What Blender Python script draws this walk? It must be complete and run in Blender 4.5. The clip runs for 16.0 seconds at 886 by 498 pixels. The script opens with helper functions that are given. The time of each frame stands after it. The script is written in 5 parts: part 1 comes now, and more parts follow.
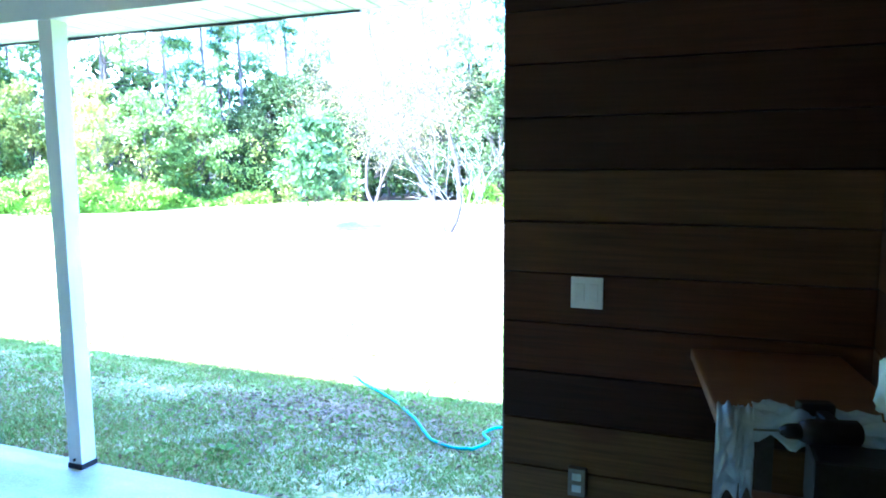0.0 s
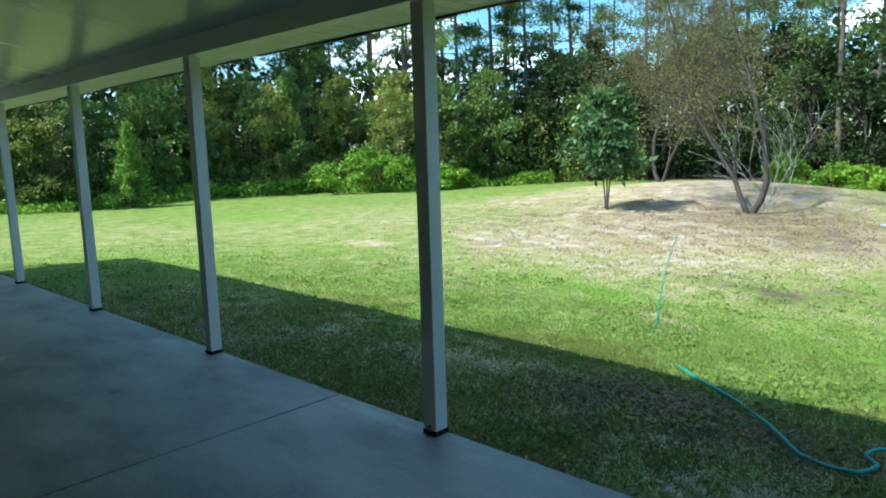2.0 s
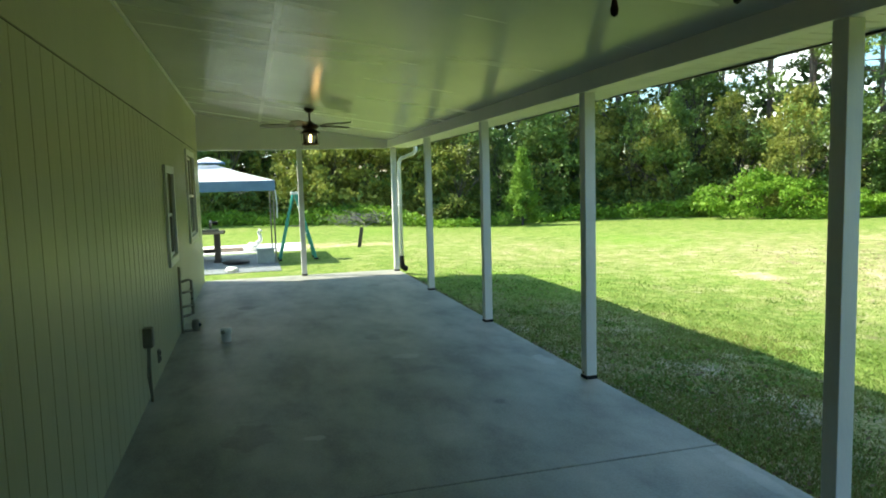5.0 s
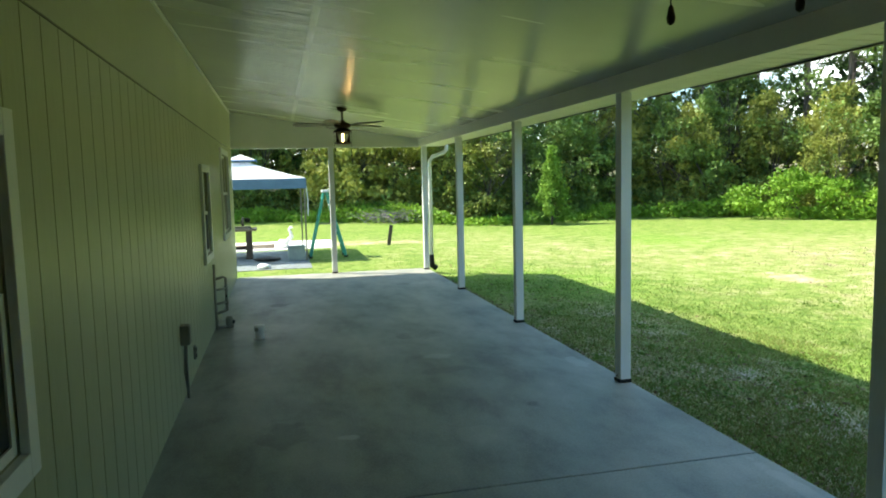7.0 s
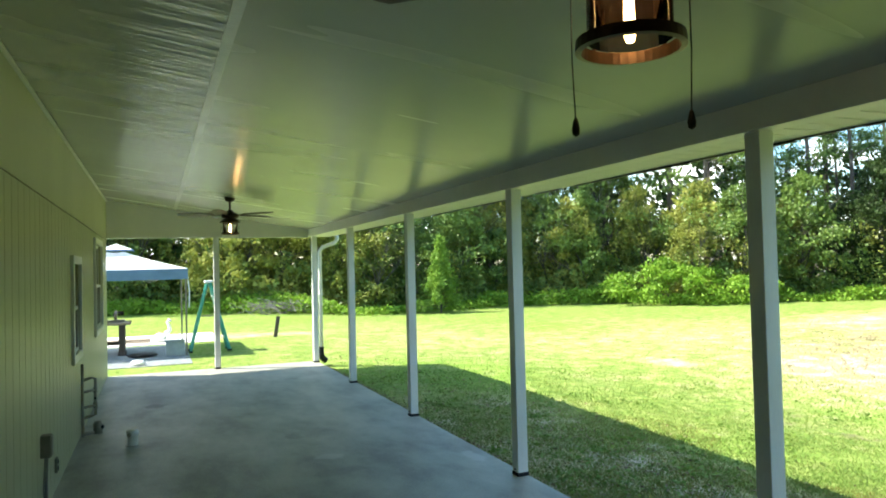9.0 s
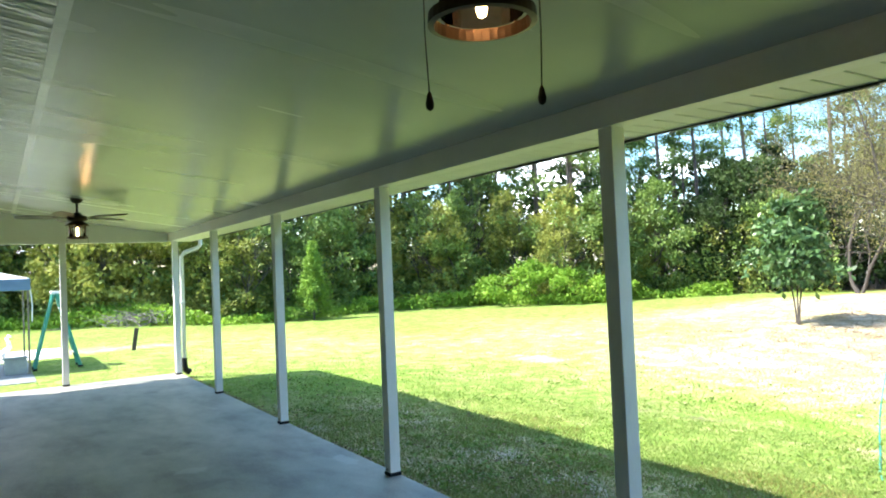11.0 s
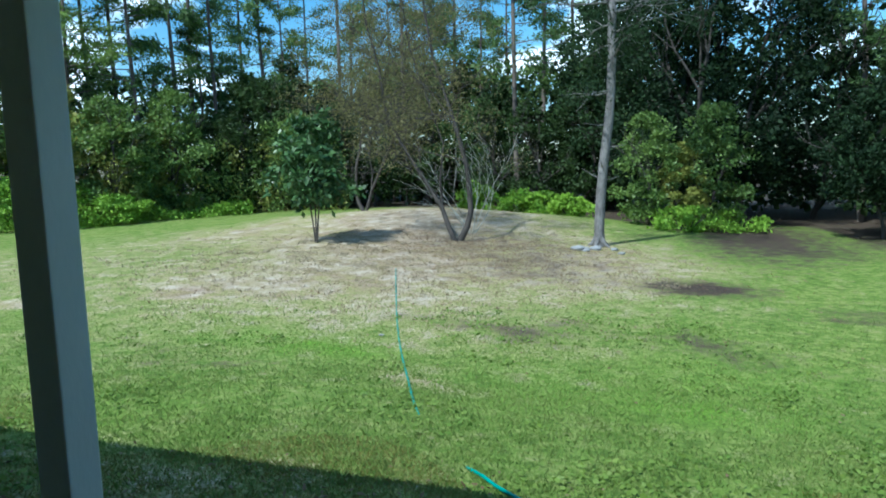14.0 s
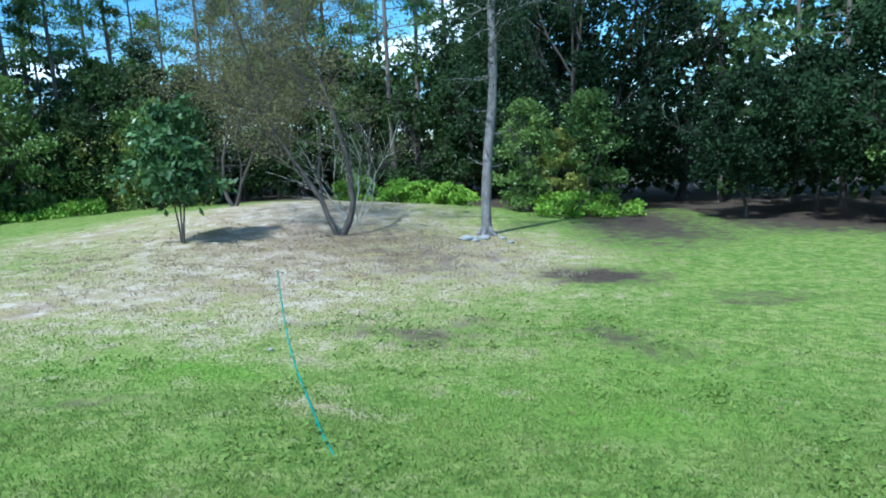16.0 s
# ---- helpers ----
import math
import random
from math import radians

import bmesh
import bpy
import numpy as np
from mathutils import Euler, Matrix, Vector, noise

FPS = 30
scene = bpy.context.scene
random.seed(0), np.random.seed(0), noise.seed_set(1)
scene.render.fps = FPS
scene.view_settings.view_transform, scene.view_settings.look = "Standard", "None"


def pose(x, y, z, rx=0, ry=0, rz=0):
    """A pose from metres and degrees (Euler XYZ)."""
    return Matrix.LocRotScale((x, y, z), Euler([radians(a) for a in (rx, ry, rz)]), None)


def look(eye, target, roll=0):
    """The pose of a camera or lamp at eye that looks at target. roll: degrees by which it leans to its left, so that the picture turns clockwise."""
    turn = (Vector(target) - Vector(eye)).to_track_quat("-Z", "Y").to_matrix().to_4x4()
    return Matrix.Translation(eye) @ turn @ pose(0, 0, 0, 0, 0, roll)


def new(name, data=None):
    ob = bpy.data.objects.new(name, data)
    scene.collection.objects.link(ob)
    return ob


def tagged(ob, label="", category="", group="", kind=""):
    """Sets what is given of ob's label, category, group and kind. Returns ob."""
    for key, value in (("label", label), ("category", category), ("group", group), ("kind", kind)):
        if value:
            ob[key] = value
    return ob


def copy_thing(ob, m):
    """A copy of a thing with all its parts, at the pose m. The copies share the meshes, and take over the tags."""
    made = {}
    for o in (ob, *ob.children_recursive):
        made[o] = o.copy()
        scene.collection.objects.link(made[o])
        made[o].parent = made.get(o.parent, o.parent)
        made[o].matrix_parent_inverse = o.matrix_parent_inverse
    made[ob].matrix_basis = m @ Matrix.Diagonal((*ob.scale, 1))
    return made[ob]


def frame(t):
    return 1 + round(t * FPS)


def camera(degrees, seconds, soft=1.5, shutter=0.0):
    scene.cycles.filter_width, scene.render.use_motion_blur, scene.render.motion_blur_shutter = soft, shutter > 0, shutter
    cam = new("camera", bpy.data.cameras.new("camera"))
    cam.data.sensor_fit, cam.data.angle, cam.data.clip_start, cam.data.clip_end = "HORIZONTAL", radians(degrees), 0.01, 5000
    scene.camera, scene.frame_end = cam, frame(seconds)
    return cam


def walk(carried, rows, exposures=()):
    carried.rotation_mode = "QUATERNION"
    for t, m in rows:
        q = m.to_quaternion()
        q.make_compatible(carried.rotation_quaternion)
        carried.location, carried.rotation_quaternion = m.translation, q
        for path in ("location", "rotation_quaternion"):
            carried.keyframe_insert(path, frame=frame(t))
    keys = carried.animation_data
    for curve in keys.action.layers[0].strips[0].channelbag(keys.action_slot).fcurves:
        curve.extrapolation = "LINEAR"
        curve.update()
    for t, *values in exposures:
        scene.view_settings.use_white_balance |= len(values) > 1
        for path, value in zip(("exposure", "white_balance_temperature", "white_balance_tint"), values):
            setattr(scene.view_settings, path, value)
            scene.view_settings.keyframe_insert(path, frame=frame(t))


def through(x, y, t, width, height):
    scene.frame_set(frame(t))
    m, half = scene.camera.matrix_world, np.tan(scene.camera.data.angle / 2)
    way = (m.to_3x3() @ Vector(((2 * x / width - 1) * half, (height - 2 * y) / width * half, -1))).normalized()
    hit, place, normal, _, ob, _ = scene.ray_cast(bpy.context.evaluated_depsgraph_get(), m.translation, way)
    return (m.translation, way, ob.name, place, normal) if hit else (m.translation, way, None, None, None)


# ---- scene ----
cam = camera(65.5, 16.0, soft=1.9)
PATH = [
    (0, (0.948, -3.033, 1.555), (2.8, -2.315, 1.318), -0.3),
    (0.5, (1.019, -2.888, 1.529), (2.686, -1.816, 1.258), -0.7),
    (1, (1.001, -2.724, 1.521), (2.589, -1.537, 1.26), -1.6),
    (1.5, (0.946, -2.592, 1.522), (2.486, -1.344, 1.258), -2.4),
    (2, (0.95, -2.533, 1.526), (2.381, -1.164, 1.244), -1.7),
    (2.5, (0.985, -2.516, 1.538), (2.24, -0.983, 1.265), -1.4),
    (3, (0.974, -2.508, 1.551), (2.027, -0.826, 1.3), -1.2),
    (3.5, (0.954, -2.503, 1.581), (1.831, -0.717, 1.371), -0.9),
    (4, (0.955, -2.503, 1.591), (1.705, -0.659, 1.395), -1.4),
    (4.5, (0.941, -2.496, 1.599), (1.58, -0.611, 1.401), -1.5),
    (5, (0.926, -2.501, 1.608), (1.46, -0.583, 1.415), -1.6),
    (5.2, (0.924, -2.502, 1.613), (1.42, -0.573, 1.433), -1.6),
    (7.3, (0.88, -2.469, 1.635), (1.337, -0.532, 1.432), -1.3),
    (7.5, (0.886, -2.453, 1.631), (1.374, -0.525, 1.426), -1.4),
    (8, (0.856, -2.416, 1.636), (1.469, -0.519, 1.475), -1.4),
    (8.5, (0.838, -2.41, 1.666), (1.56, -0.545, 1.629), -1.7),
    (8.7, (0.842, -2.417, 1.669), (1.588, -0.562, 1.678), -1.6),
    (10.8, (0.842, -2.445, 1.626), (1.834, -0.713, 1.747), -1.9),
    (11, (0.902, -2.398, 1.609), (1.995, -0.724, 1.664), -2.5),
    (11.5, (1.165, -2.204, 1.588), (2.487, -0.706, 1.509), -2.6),
    (12, (1.355, -2.008, 1.564), (2.842, -0.681, 1.401), -1.5),
    (12.5, (1.545, -1.77, 1.57), (3.184, -0.638, 1.383), -1.3),
    (13, (1.794, -1.609, 1.538), (3.539, -0.678, 1.24), -2.6),
    (13.5, (2.063, -1.5, 1.547), (3.825, -0.589, 1.291), -0.5),
    (14, (2.344, -1.312, 1.541), (4.225, -0.673, 1.313), -1.7),
    (14.5, (2.566, -1.161, 1.509), (4.485, -0.644, 1.287), -1.6),
    (15, (2.838, -1.029, 1.508), (4.701, -0.334, 1.291), -2.7),
    (15.5, (2.979, -0.908, 1.54), (4.874, -0.354, 1.215), -0.1),
    (16, (3.13, -0.78, 1.535), (5.091, -0.497, 1.264), -2.8),
]
walk(cam, [(t, look(eye, target, roll)) for t, eye, target, roll in PATH],
     exposures=[(0, 4.50, 4600, 26), (0.2, 3.35, 4600, 25), (0.5, 1.75, 4450, 24), (1.0, 0.95, 5100, 12), (1.5, 0.75, 5550, 4), (2.5, 0.88, 6050, 2), (3.5, 1.15, 6700, 1),
                (5.0, 1.30, 6900, 3), (7.5, 1.43, 6850, 4), (8.5, 1.60, 6900, 5), (11.0, 1.98, 6450, 14), (11.5, 1.31, 6400, 2), (12.0, 0.81, 6700, -8),
                (12.5, 0.66, 6400, -12), (13.5, 0.23, 5500, -1), (14.0, 0.20, 5300, 1), (14.5, 0.32, 5200, 2), (15.5, 0.30, 5150, 2), (16.0, 0.38, 4950, 3)])

# ---- light ----
SUN = Vector((-0.705, 0.33, 1.0)).normalized()
world = bpy.data.worlds.new("world")
scene.world = world
world.use_nodes = True
wn, wl = world.node_tree.nodes, world.node_tree.links
sky = wn.new("ShaderNodeTexSky")
sky.sky_type, sky.sun_disc = "NISHITA", False
sky.sun_elevation = math.asin(SUN.z)
sky.sun_rotation = math.atan2(SUN.x, SUN.y)
sky.ozone_density = 1.5
cl_co = wn.new("ShaderNodeTexCoord")
cl_map = wn.new("ShaderNodeMapping")
cl_map.inputs["Scale"].default_value = (3.0, 3.0, 7.0)
cl_noise = wn.new("ShaderNodeTexNoise")
cl_noise.inputs["Scale"].default_value = 1.6
cl_noise.inputs["Detail"].default_value = 5
cl_ramp = wn.new("ShaderNodeValToRGB")
cl_ramp.color_ramp.elements[0].position, cl_ramp.color_ramp.elements[1].position = 0.57, 0.72
cl_mix = wn.new("ShaderNodeMix")
cl_mix.data_type = "RGBA"
cl_mix.inputs["B"].default_value = (17, 17.5, 18, 1)
wl.new(cl_co.outputs["Generated"], cl_map.inputs["Vector"])
wl.new(cl_map.outputs["Vector"], cl_noise.inputs["Vector"])
wl.new(cl_noise.outputs["Fac"], cl_ramp.inputs["Fac"])
wl.new(cl_ramp.outputs["Color"], cl_mix.inputs["Factor"])
sky_tone = wn.new("ShaderNodeHueSaturation")
sky_tone.inputs["Saturation"].default_value = 1.35
sky_tone.inputs["Hue"].default_value = 0.486
wl.new(sky.outputs["Color"], sky_tone.inputs["Color"])
wl.new(sky_tone.outputs["Color"], cl_mix.inputs["A"])
wl.new(cl_mix.outputs["Result"], wn["Background"].inputs["Color"])
wn["Background"].inputs["Strength"].default_value = 0.15

sun = new("sun", bpy.data.lights.new("sun", "SUN"))
sun.data.energy, sun.data.angle, sun.data.color = 5.0, radians(0.8), (1.0, 0.95, 0.86)
sun.matrix_world = look(SUN * 50, (0, 0, 0))


# ---- materials ----
def material(name, rough=0.6, metal=0.0, spec=0.5):
    m = bpy.data.materials.new(name)
    m.use_nodes = True
    b = m.node_tree.nodes["Principled BSDF"]
    b.inputs["Roughness"].default_value, b.inputs["Metallic"].default_value = rough, metal
    b.inputs["Specular IOR Level"].default_value = spec
    return m, m.node_tree.nodes, m.node_tree.links, b


def noise_node(n, l, scale, detail=4, stretch=(1, 1, 1), coord="Object", rough=0.55):
    co, mp, nz = n.new("ShaderNodeTexCoord"), n.new("ShaderNodeMapping"), n.new("ShaderNodeTexNoise")
    mp.inputs["Scale"].default_value = stretch
    nz.inputs["Scale"].default_value, nz.inputs["Detail"].default_value, nz.inputs["Roughness"].default_value = scale, detail, rough
    l.new(co.outputs[coord], mp.inputs["Vector"])
    l.new(mp.outputs["Vector"], nz.inputs["Vector"])
    return nz.outputs["Fac"]


def ramp(n, l, src, stops):
    r = n.new("ShaderNodeValToRGB")
    e = r.color_ramp.elements
    while len(e) < len(stops):
        e.new(0.5)
    for el, (p, c) in zip(e, stops):
        el.position, el.color = p, (*c, 1)
    l.new(src, r.inputs["Fac"])
    return r.outputs["Color"]


def blend(n, l, fac, a, b, how="MIX"):
    x = n.new("ShaderNodeMix")
    x.data_type, x.blend_type = "RGBA", how
    for key, v in (("Factor", fac), ("A", a), ("B", b)):
        if isinstance(v, (int, float)):
            x.inputs[key].default_value = v
        elif isinstance(v, tuple):
            x.inputs[key].default_value = (*v, 1)
        else:
            l.new(v, x.inputs[key])
    return x.outputs["Result"]


def bump(n, l, b, src, strength, dist=0.01):
    x = n.new("ShaderNodeBump")
    x.inputs["Strength"].default_value, x.inputs["Distance"].default_value = strength, dist
    l.new(src, x.inputs["Height"])
    l.new(x.outputs["Normal"], b.inputs["Normal"])


def mottled(name, lo, hi, scale=6, rough=0.6, metal=0.0, spec=0.5, grain=60, relief=0.15, stretch=(1, 1, 1), vary=0.0):
    """Colour between lo and hi by a broad noise, with a fine grain and relief."""
    m, n, l, b = material(name, rough, metal, spec)
    broad, fine = noise_node(n, l, scale, 5, stretch), noise_node(n, l, grain, 3, stretch)
    c = ramp(n, l, broad, [(0.3, lo), (0.7, hi)])
    c = blend(n, l, 0.25, c, ramp(n, l, fine, [(0.35, lo), (0.65, hi)]))
    if vary:
        info = n.new("ShaderNodeObjectInfo")
        c = blend(n, l, vary, c, ramp(n, l, info.outputs["Random"], [(0, tuple(0.35 * x for x in lo)), (1, tuple(min(1, 1.5 * x) for x in hi))]))
    l.new(c, b.inputs["Base Color"])
    if relief:
        bump(n, l, b, fine, relief, 0.004)
    return m


def leaf_material(name, dark, mid, light, gloss=0.5, through=0.3, patch=0.5, spec=0.22):
    m, n, l, b = material(name, gloss, 0, spec)
    geo = n.new("ShaderNodeNewGeometry")
    c = ramp(n, l, geo.outputs["Random Per Island"], [(0.0, dark), (0.55, mid), (1.0, light)])
    c = blend(n, l, patch, c, ramp(n, l, noise_node(n, l, 1.3, 3), [(0.4, dark), (0.62, light)]))
    info = n.new("ShaderNodeObjectInfo")
    c = blend(n, l, 0.36, c, ramp(n, l, info.outputs["Random"], [(0, dark), (1, light)]))
    l.new(c, b.inputs["Base Color"])
    tr, mx = n.new("ShaderNodeBsdfTranslucent"), n.new("ShaderNodeMixShader")
    l.new(c, tr.inputs["Color"])
    mx.inputs["Fac"].default_value = through
    l.new(b.outputs["BSDF"], mx.inputs[1])
    l.new(tr.outputs["BSDF"], mx.inputs[2])
    l.new(mx.outputs["Shader"], n["Material Output"].inputs["Surface"])
    return m


def spot_mask(n, l, at, size, strength, ragged=0.5):
    """A soft uneven stain at a place on the slab, by distance from its middle."""
    co, off, sc, dist = n.new("ShaderNodeTexCoord"), n.new("ShaderNodeVectorMath"), n.new("ShaderNodeVectorMath"), n.new("ShaderNodeVectorMath")
    off.operation, sc.operation, dist.operation = "SUBTRACT", "DIVIDE", "LENGTH"
    off.inputs[1].default_value, sc.inputs[1].default_value = (*at, 0), (*size, 1)
    l.new(co.outputs["Object"], off.inputs[0])
    l.new(off.outputs[0], sc.inputs[0])
    l.new(sc.outputs[0], dist.inputs[0])
    wob = n.new("ShaderNodeMath")
    wob.operation = "MULTIPLY_ADD"
    wob.inputs[1].default_value = 2 * ragged
    l.new(noise_node(n, l, 7, 4), wob.inputs[0])
    l.new(dist.outputs["Value"], wob.inputs[2])
    return ramp(n, l, wob.outputs[0], [(0.35 + ragged, (strength,) * 3), (min(1.0, 0.75 + ragged), (0, 0, 0))])


def concrete_material():
    m, n, l, b = material("concrete", 0.42, 0, 0.5)
    broad, mid, fine = noise_node(n, l, 0.5, 4), noise_node(n, l, 2.0, 7, (1, 0.5, 1), rough=0.65), noise_node(n, l, 70, 3)
    c = ramp(n, l, broad, [(0.3, (0.2, 0.203, 0.172)), (0.7, (0.36, 0.36, 0.315))])
    c = blend(n, l, 0.75, c, ramp(n, l, mid, [(0.36, (0.26, 0.26, 0.26)), (0.5, (0.5, 0.5, 0.49)), (0.64, (0.68, 0.67, 0.65))]), "OVERLAY")
    c = blend(n, l, 0.18, c, ramp(n, l, fine, [(0.3, (0.15, 0.15, 0.15)), (0.7, (0.6, 0.6, 0.58))]))
    for at, size, k in (((0.82, 7.0), (0.3, 0.3), 0.75), ((2.62, 2.13), (0.1, 0.12), 0.5), ((2.75, 8.3), (0.25, 0.2), 0.4), ((0.85, 2.0), (0.35, 0.6), 0.35), ((2.1, 4.6), (0.2, 0.35), 0.35), ((2.2, 3.2), (0.5, 0.22), 0.3)):
        c = blend(n, l, spot_mask(n, l, at, size, k), c, (0.085, 0.085, 0.08))
    for at, size, k in (((1.25, 1.85), (0.17, 0.09), 0.6), ((2.25, 3.68), (0.3, 0.22), 0.35), ((3.4, 3.1), (0.14, 0.5), 0.4), ((3.45, 0.4), (0.1, 0.9), 0.3)):
        c = blend(n, l, spot_mask(n, l, at, size, k), c, (0.55, 0.55, 0.53))
    l.new(c, b.inputs["Base Color"])
    l.new(ramp(n, l, mid, [(0.3, (0.52, 0.52, 0.52)), (0.7, (0.36, 0.36, 0.36))]), b.inputs["Roughness"])
    bump(n, l, b, fine, 0.16, 0.003)
    return m


def ground_material():
    """Lawn with worn sand, litter, dark earth and painted woodland shade, by the mesh's own cover map."""
    m, n, l, b = material("lawn", 0.9, 0, 0.15)
    at = n.new("ShaderNodeAttribute")
    at.attribute_name = "cover"
    sep = n.new("ShaderNodeSeparateColor")
    l.new(at.outputs["Color"], sep.inputs["Color"])
    g1, g2, g3 = noise_node(n, l, 0.35, 5), noise_node(n, l, 2.4, 6), noise_node(n, l, 28, 4)
    c = ramp(n, l, g1, [(0.34, (0.085, 0.17, 0.022)), (0.5, (0.145, 0.245, 0.034)), (0.66, (0.24, 0.295, 0.062))])
    c = blend(n, l, 0.5, c, ramp(n, l, g2, [(0.36, (0.06, 0.12, 0.02)), (0.5, (0.155, 0.23, 0.04)), (0.64, (0.31, 0.32, 0.1))]))
    c = blend(n, l, 0.45, c, ramp(n, l, g3, [(0.36, (0.055, 0.09, 0.018)), (0.62, (0.21, 0.265, 0.065))]))
    g4 = noise_node(n, l, 7.5, 6, rough=0.65)
    c = blend(n, l, 0.5, c, ramp(n, l, g4, [(0.36, (0.04, 0.075, 0.013)), (0.5, (0.135, 0.225, 0.034)), (0.62, (0.29, 0.325, 0.1))]))
    sand = ramp(n, l, g2, [(0.34, (0.27, 0.2, 0.13)), (0.5, (0.45, 0.37, 0.26)), (0.62, (0.62, 0.54, 0.42))])
    sand = blend(n, l, 0.45, sand, ramp(n, l, g3, [(0.36, (0.13, 0.10, 0.06)), (0.62, (0.52, 0.45, 0.35))]))
    worn = noise_node(n, l, 0.8, 7, rough=0.7)
    sand = blend(n, l, ramp(n, l, worn, [(0.47, (0, 0, 0)), (0.6, (0.65, 0.65, 0.65))]), sand, ramp(n, l, g3, [(0.38, (0.085, 0.055, 0.03)), (0.6, (0.29, 0.195, 0.11))]))
    # Dark earth, lowered also to stand for shade on the woods floor.
    soil_shade = ramp(n, l, g3, [(0.3, (0.028, 0.022, 0.017)), (0.7, (0.1, 0.076, 0.057))])

    def edge(channel, ragged, lo=0.25, hi=0.85):
        total = sep.outputs[channel]
        for src, k in ((g2, ragged), (g3, ragged * 0.75)):
            mul, add = n.new("ShaderNodeMath"), n.new("ShaderNodeMath")
            mul.operation, add.operation = "MULTIPLY_ADD", "ADD"
            mul.inputs[1].default_value, mul.inputs[2].default_value = k, -k / 2
            l.new(src, mul.inputs[0])
            l.new(total, add.inputs[0])
            l.new(mul.outputs[0], add.inputs[1])
            total = add.outputs[0]
        return ramp(n, l, total, [(lo, (0, 0, 0)), (hi, (1, 1, 1))])

    c = blend(n, l, edge("Blue", 0.8), c, ramp(n, l, g3, [(0.35, (0.085, 0.17, 0.016)), (0.65, (0.17, 0.31, 0.032))]))
    dry = ramp(n, l, g3, [(0.38, (0.19, 0.18, 0.065)), (0.62, (0.46, 0.41, 0.2))])
    c = blend(n, l, edge("Red", 1.1, 0.05, 0.6), c, dry)
    c = blend(n, l, edge("Red", 1.9, 0.35, 0.95), c, sand)
    c = blend(n, l, edge("Green", 1.6), c, soil_shade)
    l.new(c, b.inputs["Base Color"])
    bump(n, l, b, g3, 0.9, 0.03)
    return m


def ceiling_material():
    """Glossy white sheet, puckered beside its taped seam."""
    m, n, l, b = material("white_ceiling", 0.24, 0, 0.5)
    broad, ribs = noise_node(n, l, 0.9, 5), noise_node(n, l, 1.5, 1, (0.25, 2.2, 1))
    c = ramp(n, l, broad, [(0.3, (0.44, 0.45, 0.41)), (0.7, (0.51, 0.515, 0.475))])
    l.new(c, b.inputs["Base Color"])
    l.new(ramp(n, l, ribs, [(0.3, (0.25, 0.25, 0.25)), (0.7, (0.28, 0.28, 0.28))]), b.inputs["Roughness"])
    co, sx = n.new("ShaderNodeTexCoord"), n.new("ShaderNodeSeparateXYZ")
    l.new(co.outputs["Object"], sx.inputs["Vector"])
    band = ramp(n, l, sx.outputs["X"], [(0.35, (0, 0, 0)), (0.8, (0.6, 0.6, 0.6)), (1.0, (1, 1, 1))])
    h = n.new("ShaderNodeMath")
    h.operation = "MULTIPLY_ADD"
    near = n.new("ShaderNodeMath")
    near.operation = "LESS_THAN"
    near.inputs[1].default_value = 1.16
    l.new(sx.outputs["X"], near.inputs[0])
    only = n.new("ShaderNodeMath")
    only.operation = "MULTIPLY"
    l.new(band, only.inputs[0])
    l.new(near.outputs[0], only.inputs[1])
    pucker = noise_node(n, l, 4.5, 2, (0.35, 2.8, 1))
    l.new(pucker, h.inputs[0])
    l.new(only.outputs[0], h.inputs[1])
    small = n.new("ShaderNodeMath")
    small.operation = "MULTIPLY"
    small.inputs[1].default_value = 0.05
    l.new(ribs, small.inputs[0])
    l.new(small.outputs[0], h.inputs[2])
    bump(n, l, b, h.outputs[0], 1.0, 0.02)
    return m


def plank_material():
    m, n, l, b = material("stained_planks", 0.62, 0, 0.2)
    info = n.new("ShaderNodeObjectInfo")
    c = ramp(n, l, info.outputs["Random"], [(0, (0.03, 0.012, 0.004)), (0.35, (0.07, 0.026, 0.009)), (0.65, (0.085, 0.045, 0.016)), (1, (0.15, 0.09, 0.038))])
    grain, knots = noise_node(n, l, 9, 7, (3, 0.35, 9)), noise_node(n, l, 3.2, 3, (1, 0.5, 1.4))
    c = blend(n, l, 0.55, c, ramp(n, l, grain, [(0.3, (0.2, 0.2, 0.2)), (0.7, (0.75, 0.7, 0.66))]), "OVERLAY")
    c = blend(n, l, ramp(n, l, knots, [(0.64, (0, 0, 0)), (0.72, (0.55, 0.55, 0.55))]), c, (0.07, 0.025, 0.012))
    l.new(c, b.inputs["Base Color"])
    bump(n, l, b, grain, 0.3, 0.004)
    return m


def glow(name, colour, power):
    m, n, l, b = material(name, 0.4)
    b.inputs["Base Color"].default_value = (*colour, 1)
    b.inputs["Emission Color"].default_value = (*colour, 1)
    b.inputs["Emission Strength"].default_value = power
    return m


def glass(name, tint=(1, 1, 1), rough=0.02, clear=True):
    m, n, l, b = material(name, rough)
    b.inputs["Base Color"].default_value = (*tint, 1)
    b.inputs["Transmission Weight"].default_value = 1.0 if clear else 0.0
    b.inputs["IOR"].default_value = 1.12
    return m


